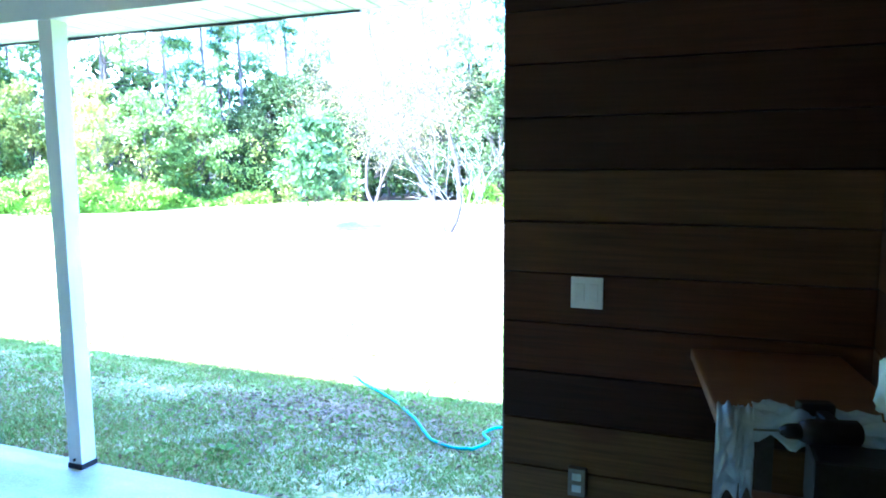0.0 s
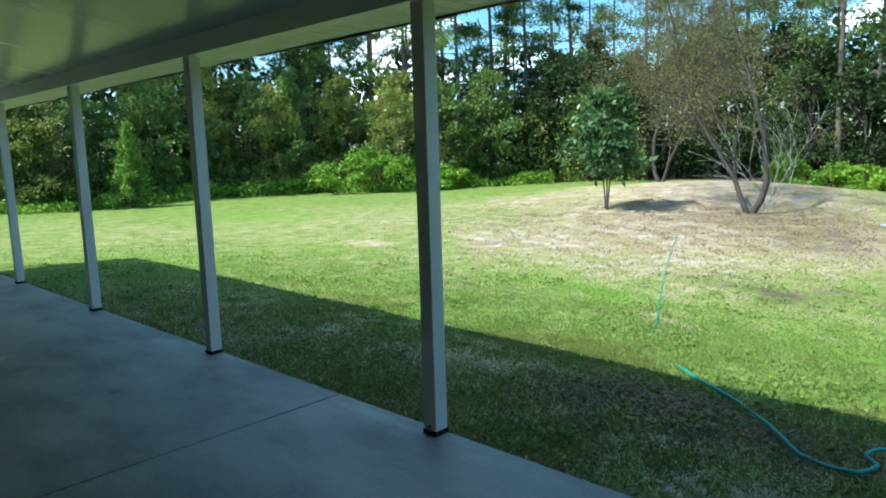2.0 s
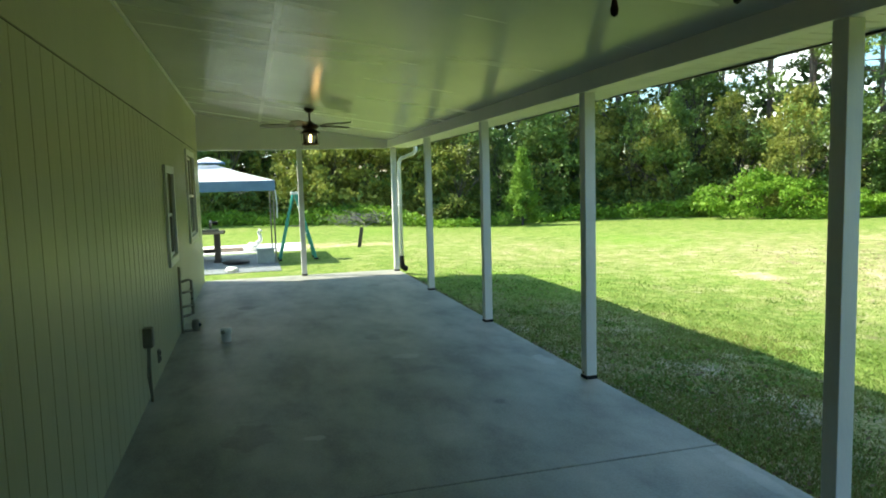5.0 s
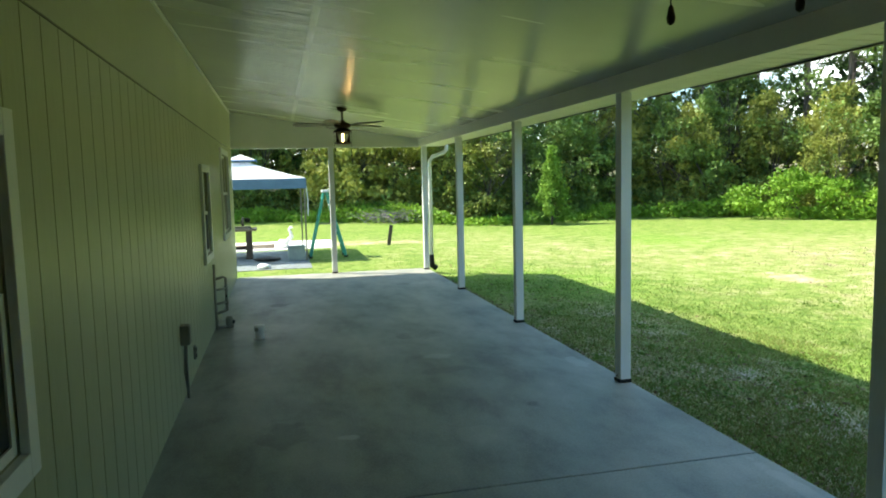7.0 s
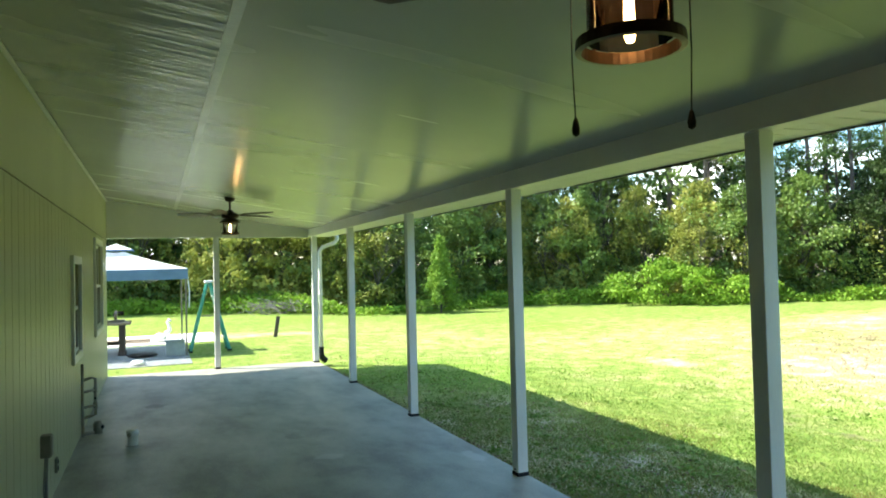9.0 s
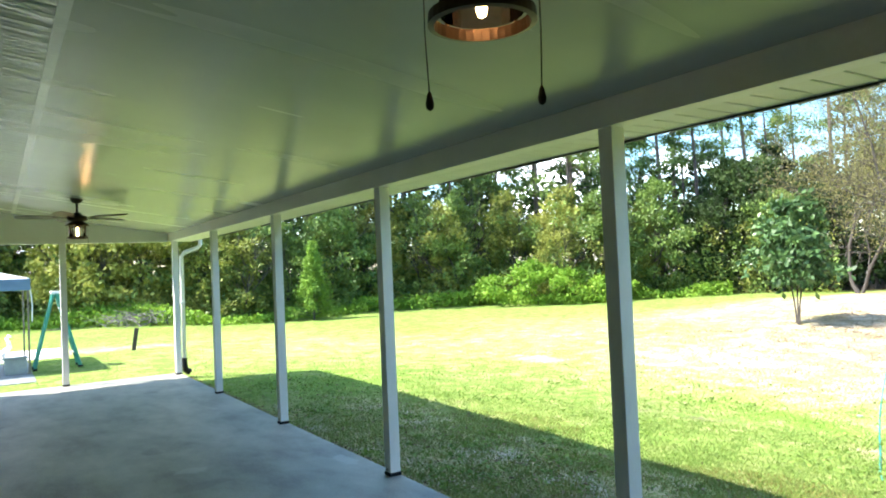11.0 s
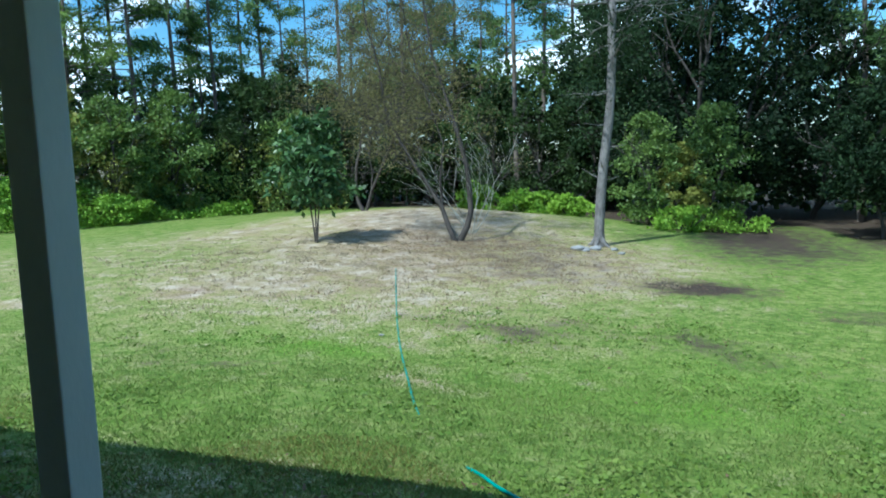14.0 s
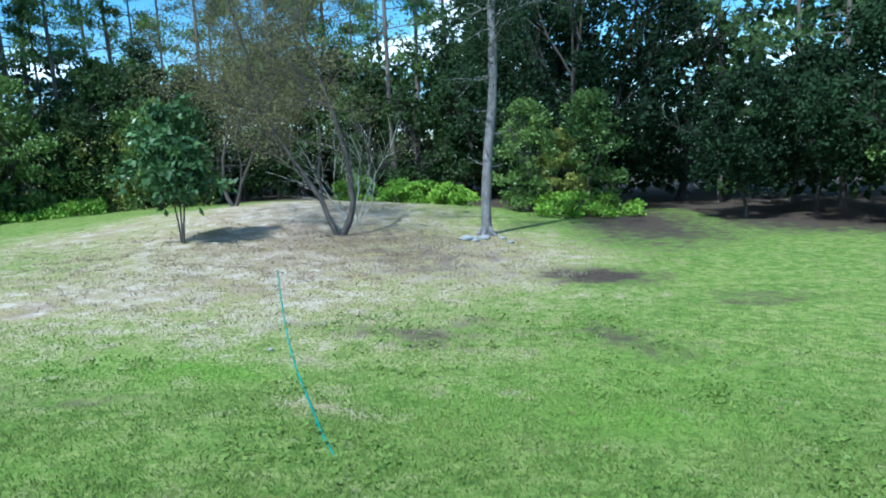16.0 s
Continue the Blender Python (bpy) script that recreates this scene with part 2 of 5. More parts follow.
M_CONCRETE = concrete_material()
M_LAWN = ground_material()
M_PLANK = plank_material()
M_SIDING = mottled("cream_siding", (0.36, 0.375, 0.225), (0.44, 0.445, 0.285), 1.2, 0.42, grain=40, relief=0.25, stretch=(1, 1, 0.25))
M_TRIM = mottled("white_trim", (0.74, 0.75, 0.73), (0.82, 0.82, 0.8), 3, 0.45, relief=0.1)
M_POST = mottled("white_post", (0.70, 0.72, 0.71), (0.80, 0.81, 0.8), 5, 0.5, grain=90, relief=0.2, stretch=(1, 1, 0.3))
M_CEIL = ceiling_material()
M_FOIL = mottled("ceiling_seam", (0.74, 0.74, 0.72), (0.84, 0.84, 0.82), 9, 0.22, relief=0.8, grain=30, stretch=(0.3, 1.4, 1))
M_SOFFIT = mottled("soffit_vinyl", (0.72, 0.72, 0.68), (0.8, 0.8, 0.76), 3, 0.5, relief=0.1)
M_BLACK = mottled("black_metal", (0.008, 0.008, 0.009), (0.02, 0.02, 0.022), 8, 0.5, 0.0, 0.2)
M_DRIP = mottled("drip_edge", (0.015, 0.02, 0.016), (0.05, 0.055, 0.05), 8, 0.6)
M_BRONZE = mottled("bronze", (0.03, 0.018, 0.012), (0.07, 0.04, 0.026), 9, 0.38, 0.7, relief=0.1)
M_BLADE = mottled("fan_blade", (0.07, 0.055, 0.045), (0.15, 0.12, 0.1), 4, 0.5, stretch=(1, 6, 1))
M_GLASS = glass("lamp_glass", (1, 0.97, 0.92))
M_PANE = mottled("window_pane", (0.012, 0.014, 0.016), (0.02, 0.022, 0.025), 2, 0.04, 0, 0.8, relief=0)
M_BULB = glow("bulb", (1.0, 0.62, 0.24), 10)
M_SHINGLE = mottled("shingles", (0.11, 0.1, 0.095), (0.2, 0.19, 0.18), 4, 0.9, relief=0.6)
M_PVC = mottled("pvc", (0.22, 0.21, 0.17), (0.36, 0.34, 0.29), 7, 0.45)
M_GREY = mottled("grey_metal", (0.14, 0.135, 0.115), (0.25, 0.24, 0.21), 7, 0.45, 0.4)
M_WOOD = mottled("bench_top", (0.1, 0.034, 0.012), (0.2, 0.08, 0.03), 3, 0.35, grain=30, stretch=(6, 1, 6), relief=0.15)
M_OLDWOOD = mottled("grey_wood", (0.15, 0.12, 0.09), (0.32, 0.27, 0.21), 4, 0.8, stretch=(1, 5, 5), relief=0.4)
M_DARKWOOD = mottled("dark_timber", (0.03, 0.024, 0.02), (0.08, 0.065, 0.055), 5, 0.75, relief=0.3)
M_CLOTH = mottled("pale_cloth", (0.55, 0.67, 0.77), (0.74, 0.83, 0.9), 6, 0.9, relief=0.5)
M_CANVAS = mottled("tent_fabric", (0.7, 0.74, 0.8), (0.8, 0.84, 0.9), 2, 0.7, relief=0.1)
M_VALANCE = mottled("tent_valance", (0.07, 0.14, 0.25), (0.12, 0.22, 0.36), 3, 0.7, relief=0.1)
M_GREEN = mottled("fibreglass", (0.02, 0.22, 0.17), (0.05, 0.34, 0.26), 6, 0.4)
M_HOSE = mottled("hose", (0.008, 0.2, 0.16), (0.02, 0.32, 0.26), 9, 0.4)
M_GRAVEL = mottled("gravel", (0.07, 0.085, 0.09), (0.25, 0.285, 0.3), 16, 0.9, grain=120, relief=1.0)
M_WHITE = mottled("white_plaster", (0.68, 0.68, 0.66), (0.82, 0.82, 0.8), 5, 0.7, relief=0.3)
M_STONE = mottled("pale_stone", (0.16, 0.17, 0.17), (0.4, 0.41, 0.41), 8, 0.85, relief=0.6)
M_CLEAR = mottled("plastic_bin", (0.2, 0.26, 0.28), (0.34, 0.42, 0.44), 5, 0.3)
M_BARK = mottled("bark", (0.03, 0.027, 0.023), (0.09, 0.08, 0.07), 5, 0.95, grain=26, relief=0.9, stretch=(1, 1, 0.3))
M_PINEBARK = mottled("pine_bark", (0.075, 0.06, 0.05), (0.19, 0.16, 0.14), 5, 0.95, grain=22, relief=0.9, stretch=(1, 1, 0.3))
M_PALEBARK = mottled("pale_bark", (0.05, 0.048, 0.046), (0.24, 0.235, 0.225), 7, 0.9, grain=26, relief=1.0, stretch=(1, 1, 0.4))
M_DEADBARK = mottled("bleached_twigs", (0.3, 0.31, 0.26), (0.5, 0.5, 0.43), 6, 0.9)
M_LITTER = leaf_material("dead_leaves", (0.1, 0.06, 0.035), (0.2, 0.13, 0.075), (0.36, 0.27, 0.17), 0.8, 0.1)
M_BLADES = leaf_material("grass", (0.11, 0.215, 0.032), (0.165, 0.29, 0.046), (0.33, 0.37, 0.125), 0.6, 0.45, 0.35)
# Straw tone, lightened to lift the grass lying in the roof's shade.
M_STRAW_LIFT = leaf_material("shade_lift_straw", (0.16, 0.175, 0.04), (0.24, 0.235, 0.065), (0.33, 0.28, 0.1), 0.6, 0.4, 0.3)
M_DEAD = leaf_material("dead_grass", (0.17, 0.13, 0.075), (0.36, 0.3, 0.185), (0.64, 0.56, 0.39), 0.75, 0.25, 0.3)
M_OAK = leaf_material("oak_leaves", (0.03, 0.075, 0.018), (0.1, 0.19, 0.04), (0.28, 0.4, 0.09), spec=0.35)
# Live-oak green, lowered further so the leaf colour carries the deep shade.
M_SHADEOAK = leaf_material("shaded_oak_leaves", (0.004, 0.012, 0.006), (0.011, 0.026, 0.011), (0.036, 0.068, 0.024), 0.6, 0.15, 0.5, 0.12)
M_OLIVE = leaf_material("olive_leaves", (0.06, 0.1, 0.02), (0.2, 0.25, 0.045), (0.46, 0.47, 0.11))
# Shaded copy of the woodland leaf colour, for foliage under the canopy.
M_SHADE = leaf_material("shaded_wood_leaves", (0.008, 0.022, 0.008), (0.025, 0.055, 0.018), (0.09, 0.15, 0.04))
M_PINE = leaf_material("pine_needles", (0.035, 0.085, 0.03), (0.11, 0.21, 0.068), (0.26, 0.38, 0.125), 0.5, 0.42)
M_VINE = leaf_material("vine_leaves", (0.07, 0.17, 0.014), (0.19, 0.38, 0.032), (0.36, 0.55, 0.07))
M_BROWN = leaf_material("thin_brown_leaves", (0.08, 0.078, 0.03), (0.18, 0.17, 0.065), (0.38, 0.36, 0.15), 0.6, 0.4)
M_MAGNOLIA = leaf_material("magnolia_leaves", (0.012, 0.042, 0.012), (0.04, 0.105, 0.028), (0.16, 0.28, 0.09), 0.42, 0.15, 0.4, 0.35)
M_CLOVER = leaf_material("clover_leaves", (0.12, 0.21, 0.035), (0.19, 0.3, 0.05), (0.3, 0.38, 0.09))
M_CEDAR = leaf_material("cedar_leaves", (0.045, 0.12, 0.018), (0.12, 0.25, 0.034), (0.26, 0.42, 0.065), 0.6)


# ---- builders ----
def box(bm, x0, x1, y0, y1, z0, z1, bevel=0.0):
    vs = bmesh.ops.create_cube(bm, size=1)["verts"]
    for v in vs:
        v.co = Vector(((x0 + x1) / 2 + v.co.x * (x1 - x0), (y0 + y1) / 2 + v.co.y * (y1 - y0), (z0 + z1) / 2 + v.co.z * (z1 - z0)))
    if bevel:
        es = list({e for v in vs for e in v.link_edges})
        bmesh.ops.bevel(bm, geom=es, offset=bevel, segments=2, affect="EDGES", profile=0.6)
    return bm


def tube(bm, points, radii, seg=10, cap=True):
    """A round bar along points, with a radius at each."""
    pts = [Vector(p) for p in points]
    if not hasattr(radii, "__len__"):
        radii = [radii] * len(pts)
    rings, side = [], None
    for i, p in enumerate(pts):
        d = (pts[min(i + 1, len(pts) - 1)] - pts[max(i - 1, 0)]).normalized()
        if side is None:
            side = d.orthogonal().normalized()
        side = (side - d * side.dot(d)).normalized()
        up = d.cross(side)
        rings.append([bm.verts.new(p + (side * math.cos(a) + up * math.sin(a)) * radii[i]) for a in (2 * math.pi * k / seg for k in range(seg))])
    for a, b in zip(rings, rings[1:]):
        for k in range(seg):
            bm.faces.new((a[k], a[(k + 1) % seg], b[(k + 1) % seg], b[k]))
    if cap:
        bm.faces.new(rings[0][::-1])
        bm.faces.new(rings[-1])
    return bm


def lathe(bm, profile, seg=24, at=(0, 0, 0)):
    """Turn a profile of (radius, height) about the upright through at."""
    rings = [[bm.verts.new((at[0] + r * math.cos(2 * math.pi * k / seg), at[1] + r * math.sin(2 * math.pi * k / seg), at[2] + z)) for k in range(seg)] for r, z in profile]
    for a, b in zip(rings, rings[1:]):
        for k in range(seg):
            bm.faces.new((a[k], a[(k + 1) % seg], b[(k + 1) % seg], b[k]))
    return bm


def sheet(bm, quad, thick):
    """A slab under four corners."""
    top = [bm.verts.new(p) for p in quad]
    low = [bm.verts.new(Vector(p) - Vector((0, 0, thick))) for p in quad]
    bm.faces.new(top)
    bm.faces.new(low[::-1])
    for k in range(4):
        bm.faces.new((top[k], low[k], low[(k + 1) % 4], top[(k + 1) % 4]))
    return bm


def mesh_of(bm, name, mat, smooth=False):
    bmesh.ops.recalc_face_normals(bm, faces=bm.faces)
    me = bpy.data.meshes.new(name)
    bm.to_mesh(me)
    bm.free()
    if smooth:
        me.polygons.foreach_set("use_smooth", [True] * len(me.polygons))
    me.materials.append(mat)
    return me


def part(name, bm, mat, parent, label="", smooth=False):
    ob = new(name, mesh_of(bm, name, mat, smooth))
    ob.parent = parent
    return tagged(ob, label)


def thing(name, at, label, category, group="", kind="", turn=0):
    ob = new(name)
    ob.empty_display_size = 0.1
    ob.matrix_basis = pose(*at, 0, 0, turn)
    return tagged(ob, label, category, group, kind)


def solid(name, bm, mat, label, category, kind="", at=(0, 0, 0), smooth=False, group=""):
    ob = new(name, mesh_of(bm, name, mat, smooth))
    ob.matrix_basis = pose(*at)
    return tagged(ob, label, category, group, kind)


def bms():
    return bmesh.new()


def raw_mesh(name, verts, faces, mat):
    """A mesh from arrays: verts (n, 3) and faces (m, 3 or 4)."""
    me = bpy.data.meshes.new(name)
    k = faces.shape[1]
    me.vertices.add(len(verts))
    me.vertices.foreach_set("co", np.ascontiguousarray(verts, dtype=np.float32).ravel())
    me.loops.add(faces.size)
    me.loops.foreach_set("vertex_index", np.ascontiguousarray(faces, dtype=np.int32).ravel())
    me.polygons.add(len(faces))
    me.polygons.foreach_set("loop_start", np.arange(0, faces.size, k, dtype=np.int32))
    me.update(calc_edges=True)
    me.validate()
    me.materials.append(mat)
    return me


def smooth_step(a):
    a = min(1.0, max(0.0, a))
    return a * a * (3 - 2 * a)


# ---- ground ----
def ground_z(x, y):
    far = smooth_step((x - 3.6) / 7.0)
    z = -0.07 - 0.5 * far + 0.045 * far * max(-6.0, min(5.0, y - 3)) - 0.035 * smooth_step((y - 10) / 1.2) * (1 - far)
    z += 0.5 * math.exp(-((x - 26.5) / 4.2) ** 2 - ((y - 7) / 6.5) ** 2)
    return z + 0.02 * noise.noise((x * 0.3, y * 0.3, 0)) - 0.01


def blob(x, y, cx, cy, rx, ry, turn=0.0):
    c, s = math.cos(turn), math.sin(turn)
    u, v = ((x - cx) * c + (y - cy) * s) / rx, (-(x - cx) * s + (y - cy) * c) / ry
    return max(0.0, 1.25 - math.hypot(u, v) * 0.75)


def cover(x, y):
    """How much bare sand, and dark earth with painted tree shade, lies at a place."""
    w = 0.9 * noise.noise((x * 0.35, y * 0.35, 3)) + 0.5 * noise.noise((x * 0.9, y * 0.9, 5))
    u, v = x + 1.2 * w, y + 1.2 * w
    sand = max(blob(u, v, 22.5, 6.5, 8.0, 4.4, 0.25), blob(u, v, 17, 4.6, 6.0, 5.0) * 0.78, blob(u, v, 18, 0.8, 4.4, 2.2) * 0.72,
               blob(u, v, 31, 9, 8, 3.0), blob(x, y, 10.2, 8.5, 0.4, 0.8) * 0.75, blob(u, v, 22, 12, 5, 2.0) * 0.66, blob(u, v, 13.0, 5.6, 1.7, 2.6) * 0.74,
               blob(u, v, 2, 17.6, 3.4, 0.7) * 0.7, blob(u, v, 14, 11.5, 7.0, 5.0) * 0.3, blob(u, v, 8, 15, 4, 5) * 0.24, blob(u, v, 12.2, 6.7, 0.6, 1.1) * 0.8, blob(u, v, 8.5, 1.0, 0.3, 0.4) * 0.5)
    # Strip along the slab: drier tone that also lifts the roof-shaded lawn.
    sand = max(sand, min(0.56, 0.47 + 0.25 * w) * smooth_step((6.4 - x) / 1.6) * smooth_step((x - 3.3) / 0.2) * smooth_step((7.2 - y) / 2))
    # Bare earth patches, and beneath the oaks a darkening for their shade.
    soil_shade = max(blob(x, y, 15.9, -1.75, 0.8, 1.15) * 1.0, blob(u, v, 17.6, 1.6, 2.2, 1.6) * 0.5, blob(u, v, 25, -3.8, 5, 2.2) * 0.95, blob(u, v, 24, -9, 3, 3), blob(u, v, 20, 3.2, 2.0, 2.2) * 0.52,
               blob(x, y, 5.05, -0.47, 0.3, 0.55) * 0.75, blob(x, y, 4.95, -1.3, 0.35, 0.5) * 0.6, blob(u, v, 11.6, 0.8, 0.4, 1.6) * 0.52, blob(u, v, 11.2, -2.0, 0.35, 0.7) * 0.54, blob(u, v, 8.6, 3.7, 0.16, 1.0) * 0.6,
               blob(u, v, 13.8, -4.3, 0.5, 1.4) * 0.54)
    # Past the wood's edge the floor takes the same shade-dark colour.
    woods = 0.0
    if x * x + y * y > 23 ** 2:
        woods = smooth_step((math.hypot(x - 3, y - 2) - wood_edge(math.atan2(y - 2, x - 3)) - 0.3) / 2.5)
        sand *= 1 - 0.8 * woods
    return sand, max(soil_shade, woods)


EDGE = [(-50, 21), (-29, 21.2), (-22, 21.6), (-15, 26), (-6.3, 23.5), (6.6, 29.5), (20, 33.5), (30, 33.5), (36, 32), (43, 29), (50, 31), (59, 30), (68, 27.4), (75, 25.4), (86, 26.6), (96, 29.5), (150, 31)]


def wood_edge(a):
    """How far the wood's edge lies from the yard's middle, by direction."""
    d = math.degrees(a)
    for (a0, r0), (a1, r1) in zip(EDGE, EDGE[1:]):
        if a0 <= d <= a1:
            return r0 + (r1 - r0) * smooth_step((d - a0) / (a1 - a0))
    return 30.0


def steps(lo, hi, fine, far):
    inner = list(np.arange(lo, hi + 1e-6, fine))
    out, d, a, b = [], fine, lo, hi
    left, right = [], []
    while b < far:
        d *= 1.35
        a, b = a - d, b + d
        left.insert(0, a)
        right.append(b)
    return left + inner + right


def build_ground():
    xs, ys = steps(3.3, 34, 0.28, 900), steps(-9, 32, 0.28, 900)
    vs = [(x, y, ground_z(x, y) if x > 0 or y > 10.2 else -0.16) for y in ys for x in xs]
    w = len(xs)
    i = np.arange((len(ys) - 1) * (w - 1))
    q = i // (w - 1) * w + i % (w - 1)
    me = raw_mesh("ground", np.array(vs), np.stack([q, q + 1, q + w + 1, q + w], 1), M_LAWN)
    me.polygons.foreach_set("use_smooth", [True] * len(me.polygons))
    col = me.attributes.new("cover", "FLOAT_COLOR", "POINT")
    c = np.zeros((len(vs), 4), dtype=np.float32)
    for k, (x, y, z) in enumerate(vs):
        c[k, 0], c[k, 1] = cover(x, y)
        c[k, 2] = max(blob(x, y, 9.7, 3.2, 0.7, 1.6), blob(x, y, 8.6, -1.5, 0.8, 1.2) * 0.7, 0.25 + 0.6 * noise.noise((x * 0.28, y * 0.28, 7)) if x < 14 else 0)
    col.data.foreach_set("color", c.ravel())
    return tagged(new("ground", me), "mown green lawn with worn sandy patches", "lawn", kind="structure")


build_ground()


def grass(name, spots, high, wide, label, mat=M_BLADES):
    """Bent blades at spots (n, 3), each one triangle pair."""
    rng = np.random.default_rng(7)
    n = len(spots)
    a, h = rng.uniform(0, 2 * math.pi, n), high * rng.uniform(0.5, 1.3, n)
    side = np.stack([np.cos(a), np.sin(a), np.zeros(n)], 1) * (wide * rng.uniform(0.6, 1.3, n))[:, None]
    b = rng.uniform(0, 2 * math.pi, n)
    lean = np.stack([np.cos(b), np.sin(b), np.zeros(n)], 1) * (h * rng.uniform(0.2, 0.9, n))[:, None]
    up = np.stack([np.zeros(n), np.zeros(n), h], 1)
    v = np.stack([spots - side, spots + side, spots + up * 0.6 + lean * 0.35 + side * 0.6, spots + up + lean], 1).reshape(-1, 3)
    f = np.arange(n * 4).reshape(-1, 4)
    return tagged(new(name, raw_mesh(name, v, f, mat)), label, "grass", kind="stuff")


def lawn_spots(n, reach, seed, bare=0.5):
    """Places for blades, thinning out with the way from the porch."""
    rng = random.Random(seed)
    out = []
    while len(out) < n:
        r, a = reach * math.sqrt(rng.random()), rng.uniform(-1.2, 2.2)
        x, y = 3.5 + r * math.cos(a), -0.5 + r * math.sin(a)
        if x < 3.63 and y < 10.2 or rng.random() > math.exp(-(2.0 * r / reach) ** 2):
            continue
        tuft = noise.noise((x * 0.9, y * 0.9, 9)) + 0.7 * noise.noise((x * 3.5, y * 3.5, 2))
        if rng.random() > 0.8 + 0.8 * tuft:
            continue
        s, d = cover(x, y)
        if max(s, d) > bare + 0.3 * rng.random() - 0.1:
            continue
        out.append((x, y, ground_z(x, y) - 0.006))
    return np.array(out)


grass("grass", lawn_spots(115000, 11, 1), 0.034, 0.004, "short green lawn grass beside the slab")
near = lawn_spots(120000, 9, 5, 0.95)
near = near[near[:, 1] < 6.5 + np.sin(near[:, 0] * 7)]
grass("dry_grass", near[near[:, 0] < 6.1 + 0.5 * np.sin(near[:, 1] * 2.1)], 0.028, 0.0038, "dry straw-coloured grass along the slab, lightened against roof shade", M_STRAW_LIFT)
def mound_spots(n, seed):
    """Places for dead tufts over the bare sand."""
    rng, out = random.Random(seed), []
    while len(out) < n:
        x, y = rng.gauss(17.5, 3.6), rng.gauss(4.6, 3.8)
        if x < 9.5 or cover(x, y)[0] < 0.3 or noise.noise((x * 1.6, y * 1.6, 31)) + 0.6 * noise.noise((x * 5, y * 5, 6)) < 0.05:
            continue
        for _ in range(rng.randint(4, 10)):
            px, py = rng.gauss(x, 0.05), rng.gauss(y, 0.07)
            out.append((px, py, ground_z(px, py) - 0.005))
    return np.array(out)


grass("dead_grass", mound_spots(26000, 8), 0.05, 0.006, "pale dead grass tufts on bare sand", M_DEAD)
grass("grass", lawn_spots(60000, 24, 2), 0.032, 0.006, "short sunlit lawn grass")

# ---- porch ----
FACE, EDGE_X, POST_X, END_Y, BACK_Y = 0.105, 3.55, 3.5, 10.15, -3.53
POST_Y = (-2.44, 0.0, 2.44, 4.9, 7.46, 9.97)
CEIL_WALL, CEIL_BEAM = 2.89, 2.41


def ceil_z(x):
    return CEIL_WALL + (CEIL_BEAM - CEIL_WALL) * (x - FACE) / (3.43 - FACE)


slab = thing("floor", (0, 0, 0), "grey stained concrete porch slab with saw-cut joints", "concrete floor", kind="structure")
for y0, y1 in ((BACK_Y - 0.1, 0.903), (0.917, END_Y)):
    part("concrete_panel", box(bms(), FACE - 0.05, EDGE_X, y0, y1, -0.3, 0, 0.006), M_CONCRETE, slab)
part("joint_filler", box(bms(), FACE, EDGE_X - 0.01, 0.9, 0.92, -0.2, -0.012), M_DARKWOOD, slab)


def siding_wall():
    """Grooved board siding: sheets between the openings, with a drip strip at the joint."""
    wall = thing("wall_house", (0, 0, 0), "cream painted grooved plywood siding wall", "wall", kind="structure")
    lo, hi = BACK_Y - 0.1, END_Y - 0.02
    holes = [(-1.15, -0.28, 0.86, 1.79), (5.0, 5.66, 0.9, 1.78), (7.64, 8.85, 0.94, 2.08)]
    pitch, groove = 0.203, 0.008
    y = lo
    while y < hi:
        y1 = min(hi, y + pitch - groove)
        spans = [(0.0, 2.235)]
        for a, b, c, d in holes:
            if y1 > a and y < b:
                spans = [(0.0, c), (d, 2.235)]
        for c, d in spans:
            part("siding_board", box(bms(), FACE - 0.006, FACE, y, y1, c, d), M_SIDING, wall)
        y += pitch
    bm = bms()
    for a, b, c, d in [(lo, -1.15, 0, 2.6), (-0.28, 5.0, 0, 2.6), (5.66, 7.64, 0, 2.6), (8.85, hi, 0, 2.6)]:
        box(bm, FACE - 0.14, FACE - 0.0065, a, b, -0.25, d)
    for a, b, c, d in holes:
        box(bm, FACE - 0.14, FACE - 0.0065, a, b, -0.25, c)
        box(bm, FACE - 0.14, FACE - 0.0065, a, b, d, 2.6)
    part("wall_sheathing", bm, M_SIDING, wall)
    part("upper_siding", box(bms(), FACE - 0.14, FACE + 0.004, lo, hi, 2.243, CEIL_WALL + 0.04, 0.002), M_SIDING, wall)
    part("joint_strip", box(bms(), FACE - 0.012, FACE - 0.004, lo, hi, 2.233, 2.244), M_DARKWOOD, wall)
    part("ceiling_moulding", box(bms(), FACE + 0.004, FACE + 0.026, lo, hi, CEIL_WALL - 0.034, CEIL_WALL - 0.012, 0.003), M_SOFFIT, wall)
    return holes


HOLES = siding_wall()


